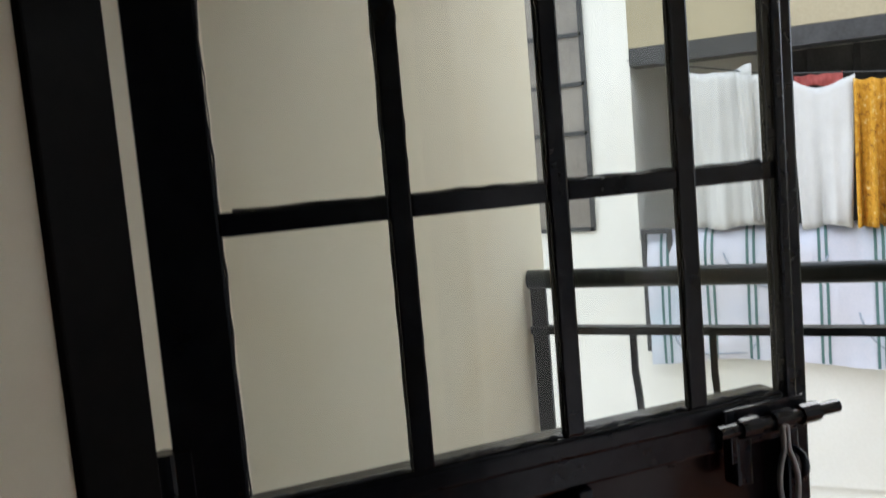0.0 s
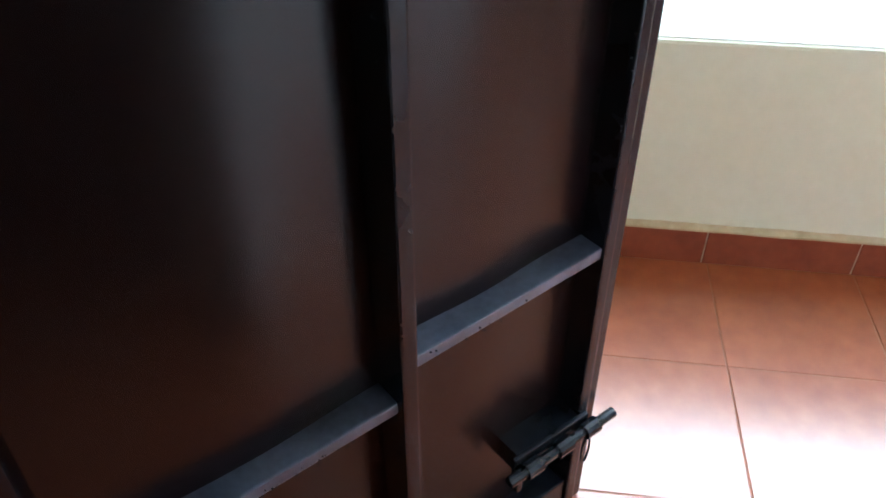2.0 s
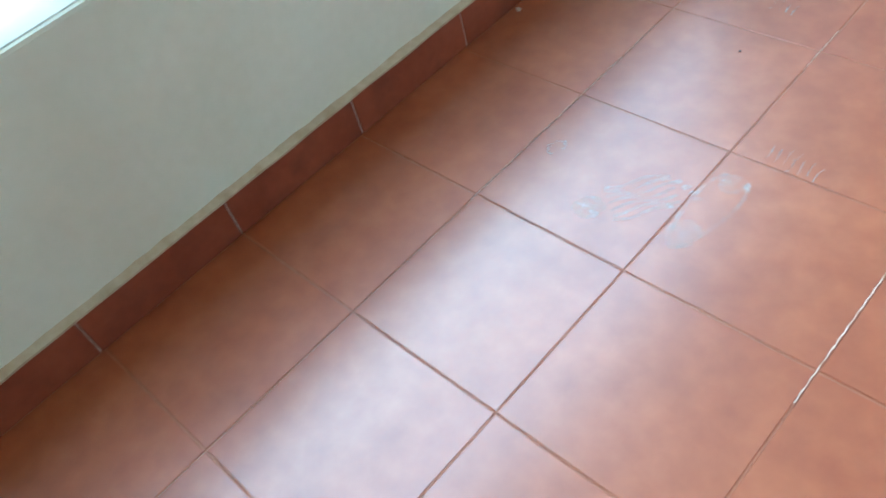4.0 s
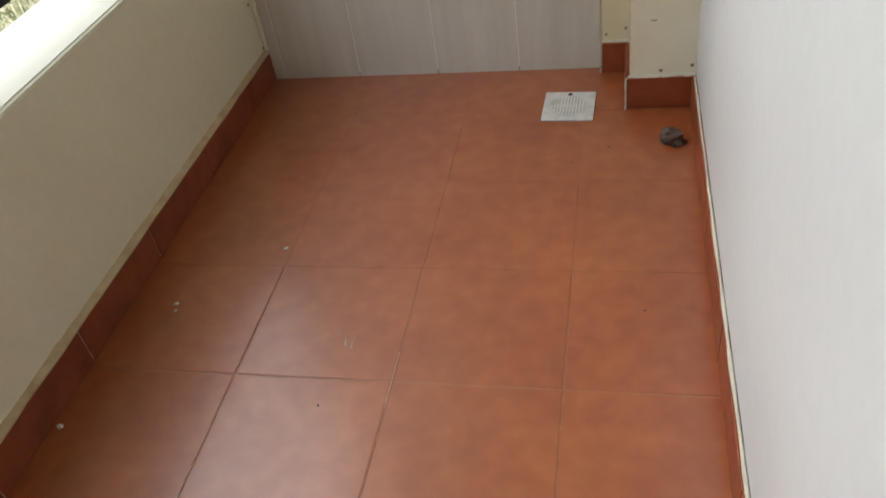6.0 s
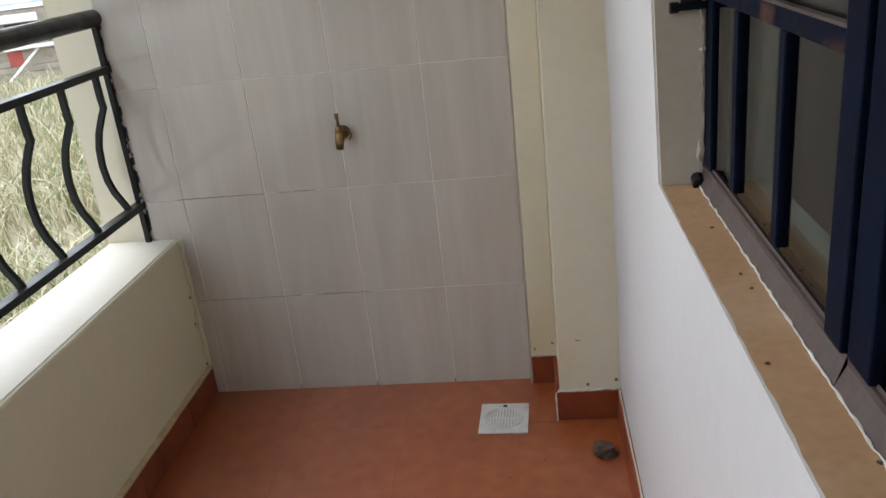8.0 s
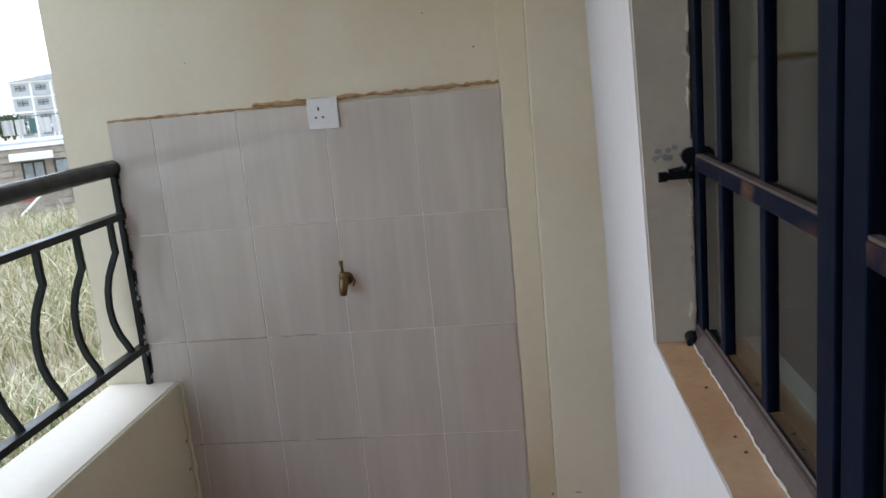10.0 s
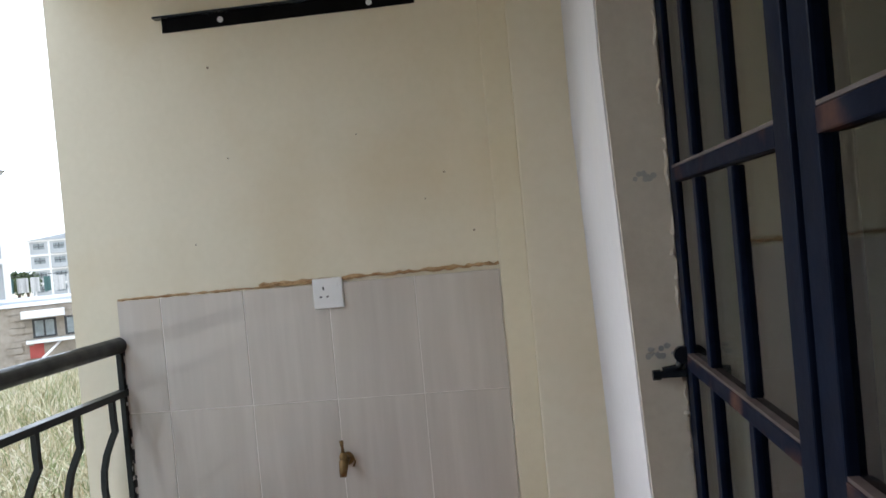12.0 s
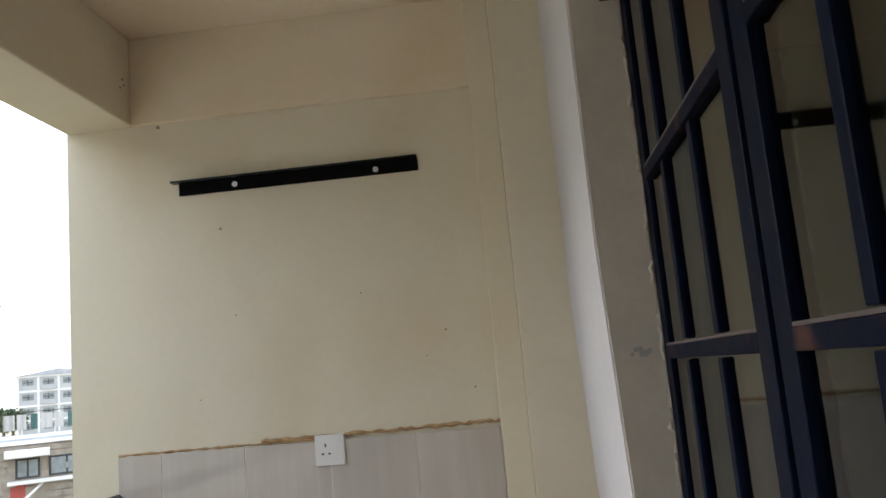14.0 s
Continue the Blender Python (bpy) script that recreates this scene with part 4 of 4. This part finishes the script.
def blanket():
    """A striped blanket over the balcony front: the fall on the outside and the turn over the top."""
    b = thing("striped_blanket", (XN, -3.0, 1.0), "pale blue blanket with paired dark stripes draped over the balcony wall", "blanket", "laundry across the yard")

    def sheet(y0, y1, off, name, mat):
        bm = bmesh.new()
        rows = []
        nu = max(2, int((y1 - y0) / 0.02))
        path = [(-0.16, 0.55), (-0.165, 0.85), (-0.15, 1.0), (-0.06, 1.03), (0.03, 1.015), (0.075, 0.95), (0.085, 0.88), (0.088, 0.80), (0.090, 0.70), (0.092, 0.60), (0.094, 0.52), (0.096, 0.45), (0.098, 0.38), (0.100, 0.30)]
        for j, (dx, z) in enumerate(path):
            row = []
            for i in range(nu + 1):
                y = y0 + (y1 - y0) * i / nu
                wv = 0.013 * math.sin(y * 13 + z * 5) + 0.045 * noise.noise(Vector((y * 4.2, z * 5.5, 1.7))) + 0.018 * noise.noise(Vector((y * 13, z * 11, 6.1)))
                row.append(bm.verts.new((XN + dx + wv * (1.0 if j > 4 else 0.3) + off, y, z + off + 0.02 * math.sin(y * 5) * (j > 11))))
            rows.append(row)
        for a, c in zip(rows, rows[1:]):
            for i in range(nu):
                bm.faces.new((a[i], a[i + 1], c[i + 1], c[i]))
        return part(name, bm, mat, b, smooth=True)

    sheet(-3.97, -1.9, 0.0, "cover", BLANKET)
    for cy, cz, r in ((-3.30, 0.98, 0.27), (-2.62, 0.62, 0.30), (-3.62, 0.50, 0.22)):
        line = []
        for k in range(25):
            a = 3.3 + 2.6 * k / 24
            y, z = cy + r * math.cos(a), cz + r * math.sin(a)
            if 0.34 < z < 0.93:
                wv = 0.013 * math.sin(y * 13 + z * 5) + 0.045 * noise.noise(Vector((y * 4.2, z * 5.5, 1.7))) + 0.018 * noise.noise(Vector((y * 13, z * 11, 6.1)))
                line.append((XN + 0.096 + wv, y, z))
        if len(line) > 3:
            part("quilting", tube(line, 0.006, 6), QUILT, b, "grey quilted curve stitched on the blanket", smooth=True)
    for y in (-3.90, -3.66, -3.45, -3.10, -2.84, -2.55, -2.25):
        for dy in (0.0, 0.034):
            sheet(y + dy, y + dy + 0.014, 0.004, "stripe", STRIPE)


blanket()


def chair():
    c = thing("garden_chair", (XN - 0.25, -3.9, 0), "grey plastic chair back leaning over the balcony wall", "chair")
    x = XN + 0.05
    part("back_frame", box((x, x + 0.03, -4.0, -3.97, 0.35, 1.05), (x, x + 0.03, -3.86, -3.83, 0.35, 1.05), (x, x + 0.03, -3.97, -3.86, 1.02, 1.05), (x, x + 0.03, -3.97, -3.86, 0.35, 0.39),
                           bevel=0.004), DARKFRAME, c)
    for z in (0.55, 0.75, 0.9):
        part("slat", box((x + 0.004, x + 0.022, -3.97, -3.86, z - 0.03, z + 0.03), bevel=0.003), DARKFRAME, c)


chair()

# ---- ground and distance ----
bm = bmesh.new()
bmesh.ops.create_grid(bm, x_segments=60, y_segments=60, size=1500)
bm.transform(Matrix.Translation((0, 0, -3.0)))
ground = solid("ground", bm, SOIL, "dry earth of the open plot", "ground", kind="structure")
house = solid("house_base", box((-0.27, 4.2, -3.95, 0.2, -3.0, -0.2)), WALLW, "rendered storey below the balcony", "wall", kind="structure")


def reeds():
    rnd = random.Random(77)
    verts, faces = [], []
    for k in range(19000):
        d = 5.0 + 33.0 * rnd.random() ** 0.85
        az = radians(rnd.uniform(14, 52))
        x, y = 1.0 - d * math.sin(az), -2.2 + d * math.cos(az)
        if x > -1.2 or (x < -2.6 and y < 1.2):
            continue
        clump = 0.75 + 0.5 * noise.noise(Vector((x * 0.5, y * 0.5, 3.0)))
        h = rnd.uniform(1.0, 1.9) * clump
        a = rnd.uniform(0, 6.28)
        lean = rnd.uniform(0.1, 0.9) * h
        w = rnd.uniform(0.010, 0.028)
        ca, sa = math.cos(a), math.sin(a)
        face = rnd.uniform(0, 6.28)
        px, py = math.cos(face) * w, math.sin(face) * w
        start = len(verts)
        droop = rnd.uniform(0.3, 1.0)
        for i in range(6):
            u = i / 5
            r = lean * u ** 1.8
            z = h * (u - droop * 0.55 * u ** 3)
            s = 1 - 0.85 * u
            cx, cy = x + ca * r, y + sa * r
            verts += [(cx - px * s, cy - py * s, -3.0 + z), (cx + px * s, cy + py * s, -3.0 + z)]
        for i in range(5):
            q = start + 2 * i
            faces.append((q, q + 1, q + 3, q + 2))
    me = bpy.data.meshes.new("reed_grass")
    me.from_pydata(verts, [], faces)
    me.materials.append(REED)
    tagged(new("reed_grass", me), "tall tangled dry reed grass with green patches", "grass", kind="stuff")


reeds()


def polar(d, az):
    a = radians(az)
    return 1.04 - d * math.sin(a), -2.33 + d * math.cos(a)


def block(name, d, az0, az1, z0, z1, label, storeys, bays, wall_mat, group=""):
    """A far block of flats seen square on, with floor bands, windows and a roof."""
    mid = (az0 + az1) / 2
    cx, cy = polar(d, mid)
    w = d * radians(az1 - az0)
    m = Matrix.Translation((cx, cy, 0)) @ Matrix.Rotation(radians(mid), 4, "Z")
    h = thing(name, label=label, category="building", group=group, m=m)
    dep = w * 0.6
    part("wall", box((-w / 2, w / 2, 0, dep, z0, z1)), wall_mat, h, local=True)
    step = (z1 - z0) / storeys
    for s in range(storeys):
        zb = z0 + s * step
        part("floor_band", box((-w / 2 - 0.15, w / 2 + 0.15, -0.25, 0, zb + step - 0.35, zb + step)), FARW, h, local=True)
        for b in range(bays):
            u = -w / 2 + w * (b + 0.5) / bays
            bw = w / bays * 0.28
            win = part("window", box((u - bw, u + bw, -0.06, 0.0, zb + step * 0.34, zb + step * 0.75)), PANE, h, local=True)
            part("frame", box((u - 0.06, u + 0.06, -0.12, -0.06, zb + step * 0.34, zb + step * 0.75), (u - bw, u + bw, -0.12, -0.06, zb + step * 0.52, zb + step * 0.56)), DARKFRAME, win, local=True)
            if b % 2:
                part("balcony_front", box((u - bw * 1.3, u + bw * 1.3, -0.6, -0.02, zb + 0.05, zb + step * 0.3)), FARG if s % 2 else wall_mat, h, local=True)
    for b in range(bays + 1):
        u = -w / 2 + w * b / bays
        part("pilaster", box((u - 0.2, u + 0.2, -0.22, 0, z0, z1)), FARW, h, local=True)
    bm = bmesh.new()
    a = [bm.verts.new(p) for p in ((-w / 2 - 0.5, -0.5, z1), (w / 2 + 0.5, -0.5, z1), (w / 2 + 0.5, dep, z1), (-w / 2 - 0.5, dep, z1),
                                   (0, -0.5, z1 + 1.1), (0, dep, z1 + 1.1))]
    for f in ((0, 1, 4), (2, 3, 5), (1, 2, 5, 4), (3, 0, 4, 5), (3, 2, 1, 0)):
        bm.faces.new([a[i] for i in f])
    part("roof", bm, ROOF, h, local=True)


block("apartment_block", 175, 28.4, 33.0, -3.0, 8.1, "four-storey white and grey apartment block in the distance", 4, 4, FARG)
block("apartment_block", 60, 34.3, 46.0, -3.0, 8.4, "tall grey apartment block with white floor bands", 4, 5, FARG)


def stone_house():
    cx, cy = polar(42, 30)
    m = Matrix.Translation((cx, cy, -3.0)) @ Matrix.Rotation(radians(31), 4, "Z") @ Matrix.Diagonal((1, 1, 0.88, 1))
    h = thing("stone_house", label="rough quarry stone house with an iron sheet roof", category="building", m=m)
    part("wall", box((-12, 12, 0, 6, 0, 3.45)), STONE, h, local=True)
    rnd = random.Random(5)
    for r in range(10):
        x = -12 + rnd.uniform(0, 0.4)
        while x < 11.6:
            w = rnd.uniform(0.45, 0.8)
            if -3.5 < x < 3.0 and rnd.random() < 0.75:
                part("stone", box((x, min(x + w - 0.03, 12), -0.05 - rnd.uniform(0, 0.06), 0.0, r * 0.34 + 0.02, r * 0.34 + 0.31)), STONE, h, local=True)
            x += w
    part("coping", box((-12.2, 12.2, -0.25, 0.2, 3.45, 3.62)), FARW, h, local=True)
    part("roof", box((-12.2, 12.2, 0.2, 6.2, 3.45, 3.75)), ROOF, h, local=True)
    for x0, x1 in ((-2.3, -1.3), (-0.95, 0.55)):
        win = part("window", box((x0, x1, -0.10, 0.0, 1.75, 2.75)), DARKFRAME, h, local=True)
        part("pane", box((x0 + 0.1, (x0 + x1) / 2 - 0.04, -0.13, -0.10, 1.85, 2.65)), PANE, win, local=True)
        part("pane", box(((x0 + x1) / 2 + 0.04, x1 - 0.1, -0.13, -0.10, 1.85, 2.65)), PANE, win, local=True)
    part("awning", box((-2.7, -0.9, -1.0, -0.05, 2.85, 3.2)), FARW, h, "white sheet awning", local=True)
    part("ledge", box((-2.6, 0.7, -0.5, 0.0, 1.5, 1.68)), FARW, h, local=True)
    part("red_panel", box((-2.5, -1.9, -0.08, 0.0, 0.7, 1.45)), RED, h, local=True)
    part("lean_to", box((1.0, 4.0, -2.2, -0.02, 0.05, 0.35)), ROOF, h, "rusty iron lean-to roof", local=True)
    part("pole", tube([(-2.6, -2.0, 0.2), (-1.2, -0.1, 1.45)], 0.06, 8), FARW, h, local=True)


stone_house()
cx, cy = polar(62, 30)
m0 = Matrix.Translation((cx, cy, -3)) @ Matrix.Rotation(radians(31), 4, "Z")
t0 = thing("corrugated_fence", label="grey corrugated fence with washing in front of the flats", category="fence", m=m0)
part("panel", box((-20, 20, 0, 0.1, 0, 3.0)), FARG, t0, local=True)
for k in range(18):
    part("post", box((-17 + 2 * k - 0.06, -17 + 2 * k + 0.06, -0.1, 0, 0, 4.9 if k % 3 == 0 else 3.4)), FARW, t0, local=True)
for k in range(7):
    cxx = -4.5 + 0.75 * k
    mm = m0 @ Matrix.Translation((cxx, -0.4, 0))
    bm = bmesh.new()
    bmesh.ops.create_grid(bm, x_segments=6, y_segments=6, size=0.5)
    bm.transform(Matrix.LocRotScale(None, Euler((radians(90), 0, 0)), (0.42 + 0.14 * ((k * 5) % 3), 1.0, 0.65 + 0.22 * ((k * 7) % 4))))
    for v in bm.verts:
        v.co.y += 0.06 * math.sin(v.co.x * 14 + k)
    bm.transform(mm @ Matrix.Translation((0, 0, 3.8)))
    o = solid("far_washing", bm, CLOTH if k % 3 else STRIPE, "washing hung out beside the distant flats", "laundry", "far washing")
bm = tube([(m0 @ Vector((-6, -0.4, 4.45))), (m0 @ Vector((2, -0.4, 4.45)))], 0.02, 5)
solid("far_line", bm, DARKFRAME, "washing line by the distant flats", "line")


def far_tree(d, az, size, seed):
    cx, cy = polar(d, az)
    t = thing("tree", (cx, cy, -3), "distant dark green tree", "tree", "far trees")
    rnd = random.Random(seed)
    bm = tube([(cx, cy, -3), (cx + 0.2, cy, -1.5), (cx, cy, 0.3)], [0.28, 0.2, 0.1], 8)
    for k in range(5):
        a = rnd.uniform(0, 6.28)
        tube([(cx, cy, -0.8 + 0.2 * k), (cx + size * 0.6 * math.cos(a), cy + size * 0.6 * math.sin(a), 0.6 + 0.2 * k)], [0.1, 0.03], 6, bm)
    part("trunk", bm, BARK, t)
    v, f = [], []
    for k in range(900):
        a, b, r = rnd.uniform(0, 6.28), rnd.uniform(-0.9, 1.5), size * rnd.random() ** 0.4
        px, py, pz = cx + r * math.cos(a) * math.cos(b), cy + r * math.sin(a) * math.cos(b), 0.1 + 0.75 * r * math.sin(b) + 0.3 * math.sin(a * 3)
        q = Euler((rnd.uniform(0, 6), rnd.uniform(0, 6), rnd.uniform(0, 6))).to_matrix()
        s = len(v)
        for c in ((-0.2, -0.1, 0), (0.2, -0.1, 0), (0.25, 0.1, 0.05), (-0.2, 0.12, 0)):
            v.append(tuple(Vector((px, py, pz)) + q @ Vector(c)))
        f.append((s, s + 1, s + 2, s + 3))
    me = bpy.data.meshes.new("crown")
    me.from_pydata([tuple(Vector(p) - Vector((cx, cy, -3))) for p in v], [], f)
    me.materials.append(LEAVES)
    o = new("crown", me)
    o.parent = t


for d, az, s, k in ((150, 33.3, 2.4, 1), (152, 33.8, 2.7, 2), (155, 34.3, 2.2, 3)):
    far_tree(d, az, s, k)

# ---- tiles, piece by piece ----
PX, PY, JT = 0.3285, 0.3265, 0.0025
far_me = slab_piece("tile", PX - JT, PY - JT, 0.012, FLOOR, 0.0004)
tile_me = slab_piece("tile", PX - JT, PY - JT, 0.012, FLOOR, 0.0014)
rnd = random.Random(9)
for r in range(-1, 12):
    yc = -0.9055 + PY / 2 - PY * (r - 2) + 0.0
    if yc - PY / 2 > -0.02 or yc + PY / 2 < YS:
        continue
    ya, yb = max(yc - PY / 2, YS), min(yc + PY / 2, -0.012)
    for c in range(4):
        xa = -0.0355 + PX * c
        xb = min(xa + PX, XW - 0.004)
        tight = yc > -0.95                                   # the joints at the tiled end are full to the brim
        j = 0.0005 if tight else JT
        shared("tile", far_me if tight else tile_me, floor, ((xa + xb) / 2, (ya + yb) / 2, -0.004 + rnd.uniform(-0.0003, 0.0003) * (0.3 if tight else 1)), 0.0,
               ((xb - xa - j) / (PX - JT), (yb - ya - j) / (PY - JT), 1))
for r in range(3):
    for c in range(8):
        shared("tile", tile_me, floor, (XW + 0.16 + PX * c, -3.44 + PY * r, -0.004))



def flat_blot(verts, faces, x, y, along, across, turn, seed, n=22):
    """One uneven flat patch lying on the tiles."""
    start = len(verts)
    for k in range(n):
        a = 6.283 * k / n
        w = 1 + 0.22 * noise.noise(Vector((2.2 * math.cos(a), 2.2 * math.sin(a), seed * 3.7)))
        u, v = along * math.cos(a) * w, across * math.sin(a) * w
        verts.append((x + u * math.cos(turn) - v * math.sin(turn), y + u * math.sin(turn) + v * math.cos(turn), 0.0088))
    faces.append(tuple(range(start, start + n)))


def flat_rim(verts, faces, pts, width, seed):
    """A narrow uneven strip of dirt along a line on the tiles."""
    start = len(verts)
    for k, p in enumerate(pts):
        q0, q1 = Vector(pts[max(k - 1, 0)]), Vector(pts[min(k + 1, len(pts) - 1)])
        way = (q1 - q0).normalized()
        w = width * (0.65 + 0.6 * noise.noise(Vector((k * 0.9, seed, 0))))
        verts += [(p[0] - way.y * w, p[1] + way.x * w, 0.0089), (p[0] + way.y * w, p[1] - way.x * w, 0.0089)]
    for k in range(len(pts) - 1):
        q = start + 2 * k
        faces.append((q, q + 1, q + 3, q + 2))


def floor_mark(name, verts, faces, label, category, mat=None):
    me = bpy.data.meshes.new(name)
    me.from_pydata(verts, [], faces)
    me.materials.append(mat or DUST)
    tagged(new(name, me), label, category, "dried marks on the floor")


def shoe_mark(x, y, turn, length=0.205):
    """A dried shoe mark: the rim of the sole, and a paler heel."""
    verts, faces, rim = [], [], []
    for k in range(27):
        a = 6.283 * k / 26
        u = 0.5 * length * math.cos(a)
        v = (0.036 + 0.010 * math.cos(a)) * math.sin(a)
        rim.append((x + u * math.cos(turn) - v * math.sin(turn), y + u * math.sin(turn) + v * math.cos(turn)))
    flat_rim(verts, faces, rim[2:25], 0.006, 4)
    h = -0.33 * length
    flat_blot(verts, faces, x + h * math.cos(turn), y + h * math.sin(turn), 0.034, 0.028, turn, 5)
    h = 0.36 * length
    flat_blot(verts, faces, x + h * math.cos(turn), y + h * math.sin(turn), 0.024, 0.026, turn, 6)
    floor_mark("shoe_mark", verts, faces, "pale dusty outline of a shoe dried on the floor tiles", "shoe mark")


def foot_mark(x, y, turn):
    """A smeared bare footprint: five toes, streaked ball and a faint heel."""
    verts, faces = [], []
    c, d = math.cos(turn), math.sin(turn)
    for k in range(5):
        u, v = 0.098 - 0.004 * k * k * 0.6, -0.036 + 0.017 * k
        flat_blot(verts, faces, x + u * c - v * d, y + u * d + v * c, 0.010, 0.0055, turn, k, 10)
    for k in range(7):
        v = -0.040 + 0.013 * k
        pts = [(x + u * c - (v + 0.006 * math.sin(u * 60 + k)) * d, y + u * d + (v + 0.006 * math.sin(u * 60 + k)) * c) for u in (-0.05, -0.025, 0.0, 0.025, 0.05, 0.07)]
        flat_rim(verts, faces, pts, 0.0058, k + 20)
    flat_blot(verts, faces, x - 0.085 * c, y - 0.085 * d, 0.030, 0.026, turn, 9)
    floor_mark("footprint", verts, faces, "smeared pale bare footprint dried on the floor tiles", "footprint")


shoe_mark(0.662, -1.700, 1.52)
foot_mark(0.545, -1.738, 0.85)
mark_v, mark_f = [], []
flat_rim(mark_v, mark_f, [(0.345 + 0.014 * math.cos(k * 0.55) * (1 + 0.03 * k), -1.708 + 0.020 * math.sin(k * 0.55)) for k in range(10)], 0.005, 31)
floor_mark("smudge", mark_v, mark_f, "small pale curl of dried dirt on a floor tile", "smudge")
for x, y, turn, seed in ((0.68, -1.525, 0.2, 41), (0.725, -1.535, 1.0, 42), (0.47, -1.13, 0.3, 43)):
    mark_v, mark_f = [], []
    for k in range(4):
        px, py = x + 0.016 * k, y + 0.004 * math.sin(2.0 * k + seed)
        flat_rim(mark_v, mark_f, [(px + 0.002 * math.sin(j + k), py - 0.018 + 0.009 * j) for j in range(5)], 0.0028, seed + k)
    floor_mark("smudge", mark_v, mark_f, "faint pale streaks of dried dirt on a floor tile", "smudge")
for x, y0, y1, seed, wide in ((0.9492, -1.95, -1.50, 51, 0.0017), (0.2927, -1.90, -1.30, 52, 0.0008), (0.6212, -1.30, -1.16, 53, 0.0009)):
    mark_v, mark_f = [], []
    flat_rim(mark_v, mark_f, [(x + 0.0006 * math.sin(k * 1.7), y0 + (y1 - y0) * k / 60) for k in range(61)], wide, seed)
    floor_mark("joint_dust", mark_v, mark_f, "pale dust lying in a joint between floor tiles", "dust", JOINTDUST)
sk = thing("baseboard", (0, 0, 0), "terracotta tile skirting along the balcony walls", "skirting", kind="structure")
joint_me = slab_piece("joint_fill", 0.0035, 0.090, 0.0095, JOINTFILL, 0.0008)
long_me = slab_piece("skirting_tile", 0.333 - 0.003, 0.092, 0.012, SKIRT, 0.002)


def skirting(a, b, normal, first, height=0.092):
    """Skirting tiles along a wall foot from a to b, joints every third of a metre from 'first'."""
    a, b = Vector((*a, 0)), Vector((*b, 0))
    way = (b - a).normalized()
    total = (b - a).length
    cuts = sorted({0.0, total, *[first + 0.333 * k for k in range(-14, 14) if 0.004 < first + 0.333 * k < total - 0.004]})
    up = Vector((0, 0, 1))
    nn = Vector((*normal, 0))
    rot = Matrix((way, up, nn)).transposed()
    if rot.determinant() < 0:
        rot = Matrix((-way, up, nn)).transposed()
    for s0 in cuts[1:-1]:
        ob = new("joint_fill", joint_me)
        ob.parent = sk
        ob.matrix_basis = Matrix.Translation(a + way * s0 + up * (0.008 + height / 2)) @ rot.to_4x4()
    for s0, s1 in zip(cuts, cuts[1:]):
        ob = new("skirting_tile", long_me)
        ob.parent = sk
        mid = a + way * ((s0 + s1) / 2) + up * (0.008 + height / 2)
        ob.matrix_basis = Matrix.Translation(mid) @ rot.to_4x4() @ Matrix.Diagonal(((s1 - s0 - 0.003) / 0.330, height / 0.092, 1, 1))


skirting((XP, YS), (XP, -0.009), (1, 0), -1.214 - YS)
skirting((0.993, -0.030), (1.069, -0.030), (0, -1), 0.2)
skirting((1.071, -0.236), (1.071, -0.044), (-1, 0), 0.4)
skirting((1.061, -0.237), (XW, -0.237), (0, -1), 0.25)
skirting((XW - 0.001, -2.35), (XW - 0.001, -0.252), (-1, 0), 0.2)
skirting((XP + 0.014, YS), (XW, YS), (0, 1), 0.2)

WT, HT = 0.25, 0.3333
bed = part("tile_bed", box((-0.132, 0.99, -0.0082, -0.0005, 0.004, 1.335)), WGROUT, wall_north, "pale tile grout")
wt = slab_piece("wall_tile", WT - 0.0032, HT - 0.0025, 0.0055, TILE, 0.0012)
for c in range(-1, 4):
    for r in range(4):
        x0, x1 = max(c * WT, -0.134), min(c * WT + WT, 0.99)
        z0, z1 = r * HT + 0.004, r * HT + HT + (0.004 if r == 3 else 0.004)
        ob = new("wall_tile", wt)
        ob.parent = wall_north
        ob.matrix_basis = Matrix.LocRotScale(((x0 + x1) / 2, -0.004, (z0 + z1) / 2), Euler((radians(90), 0, 0)), ((x1 - x0 - 0.0032) / (WT - 0.0032), 1, 1))
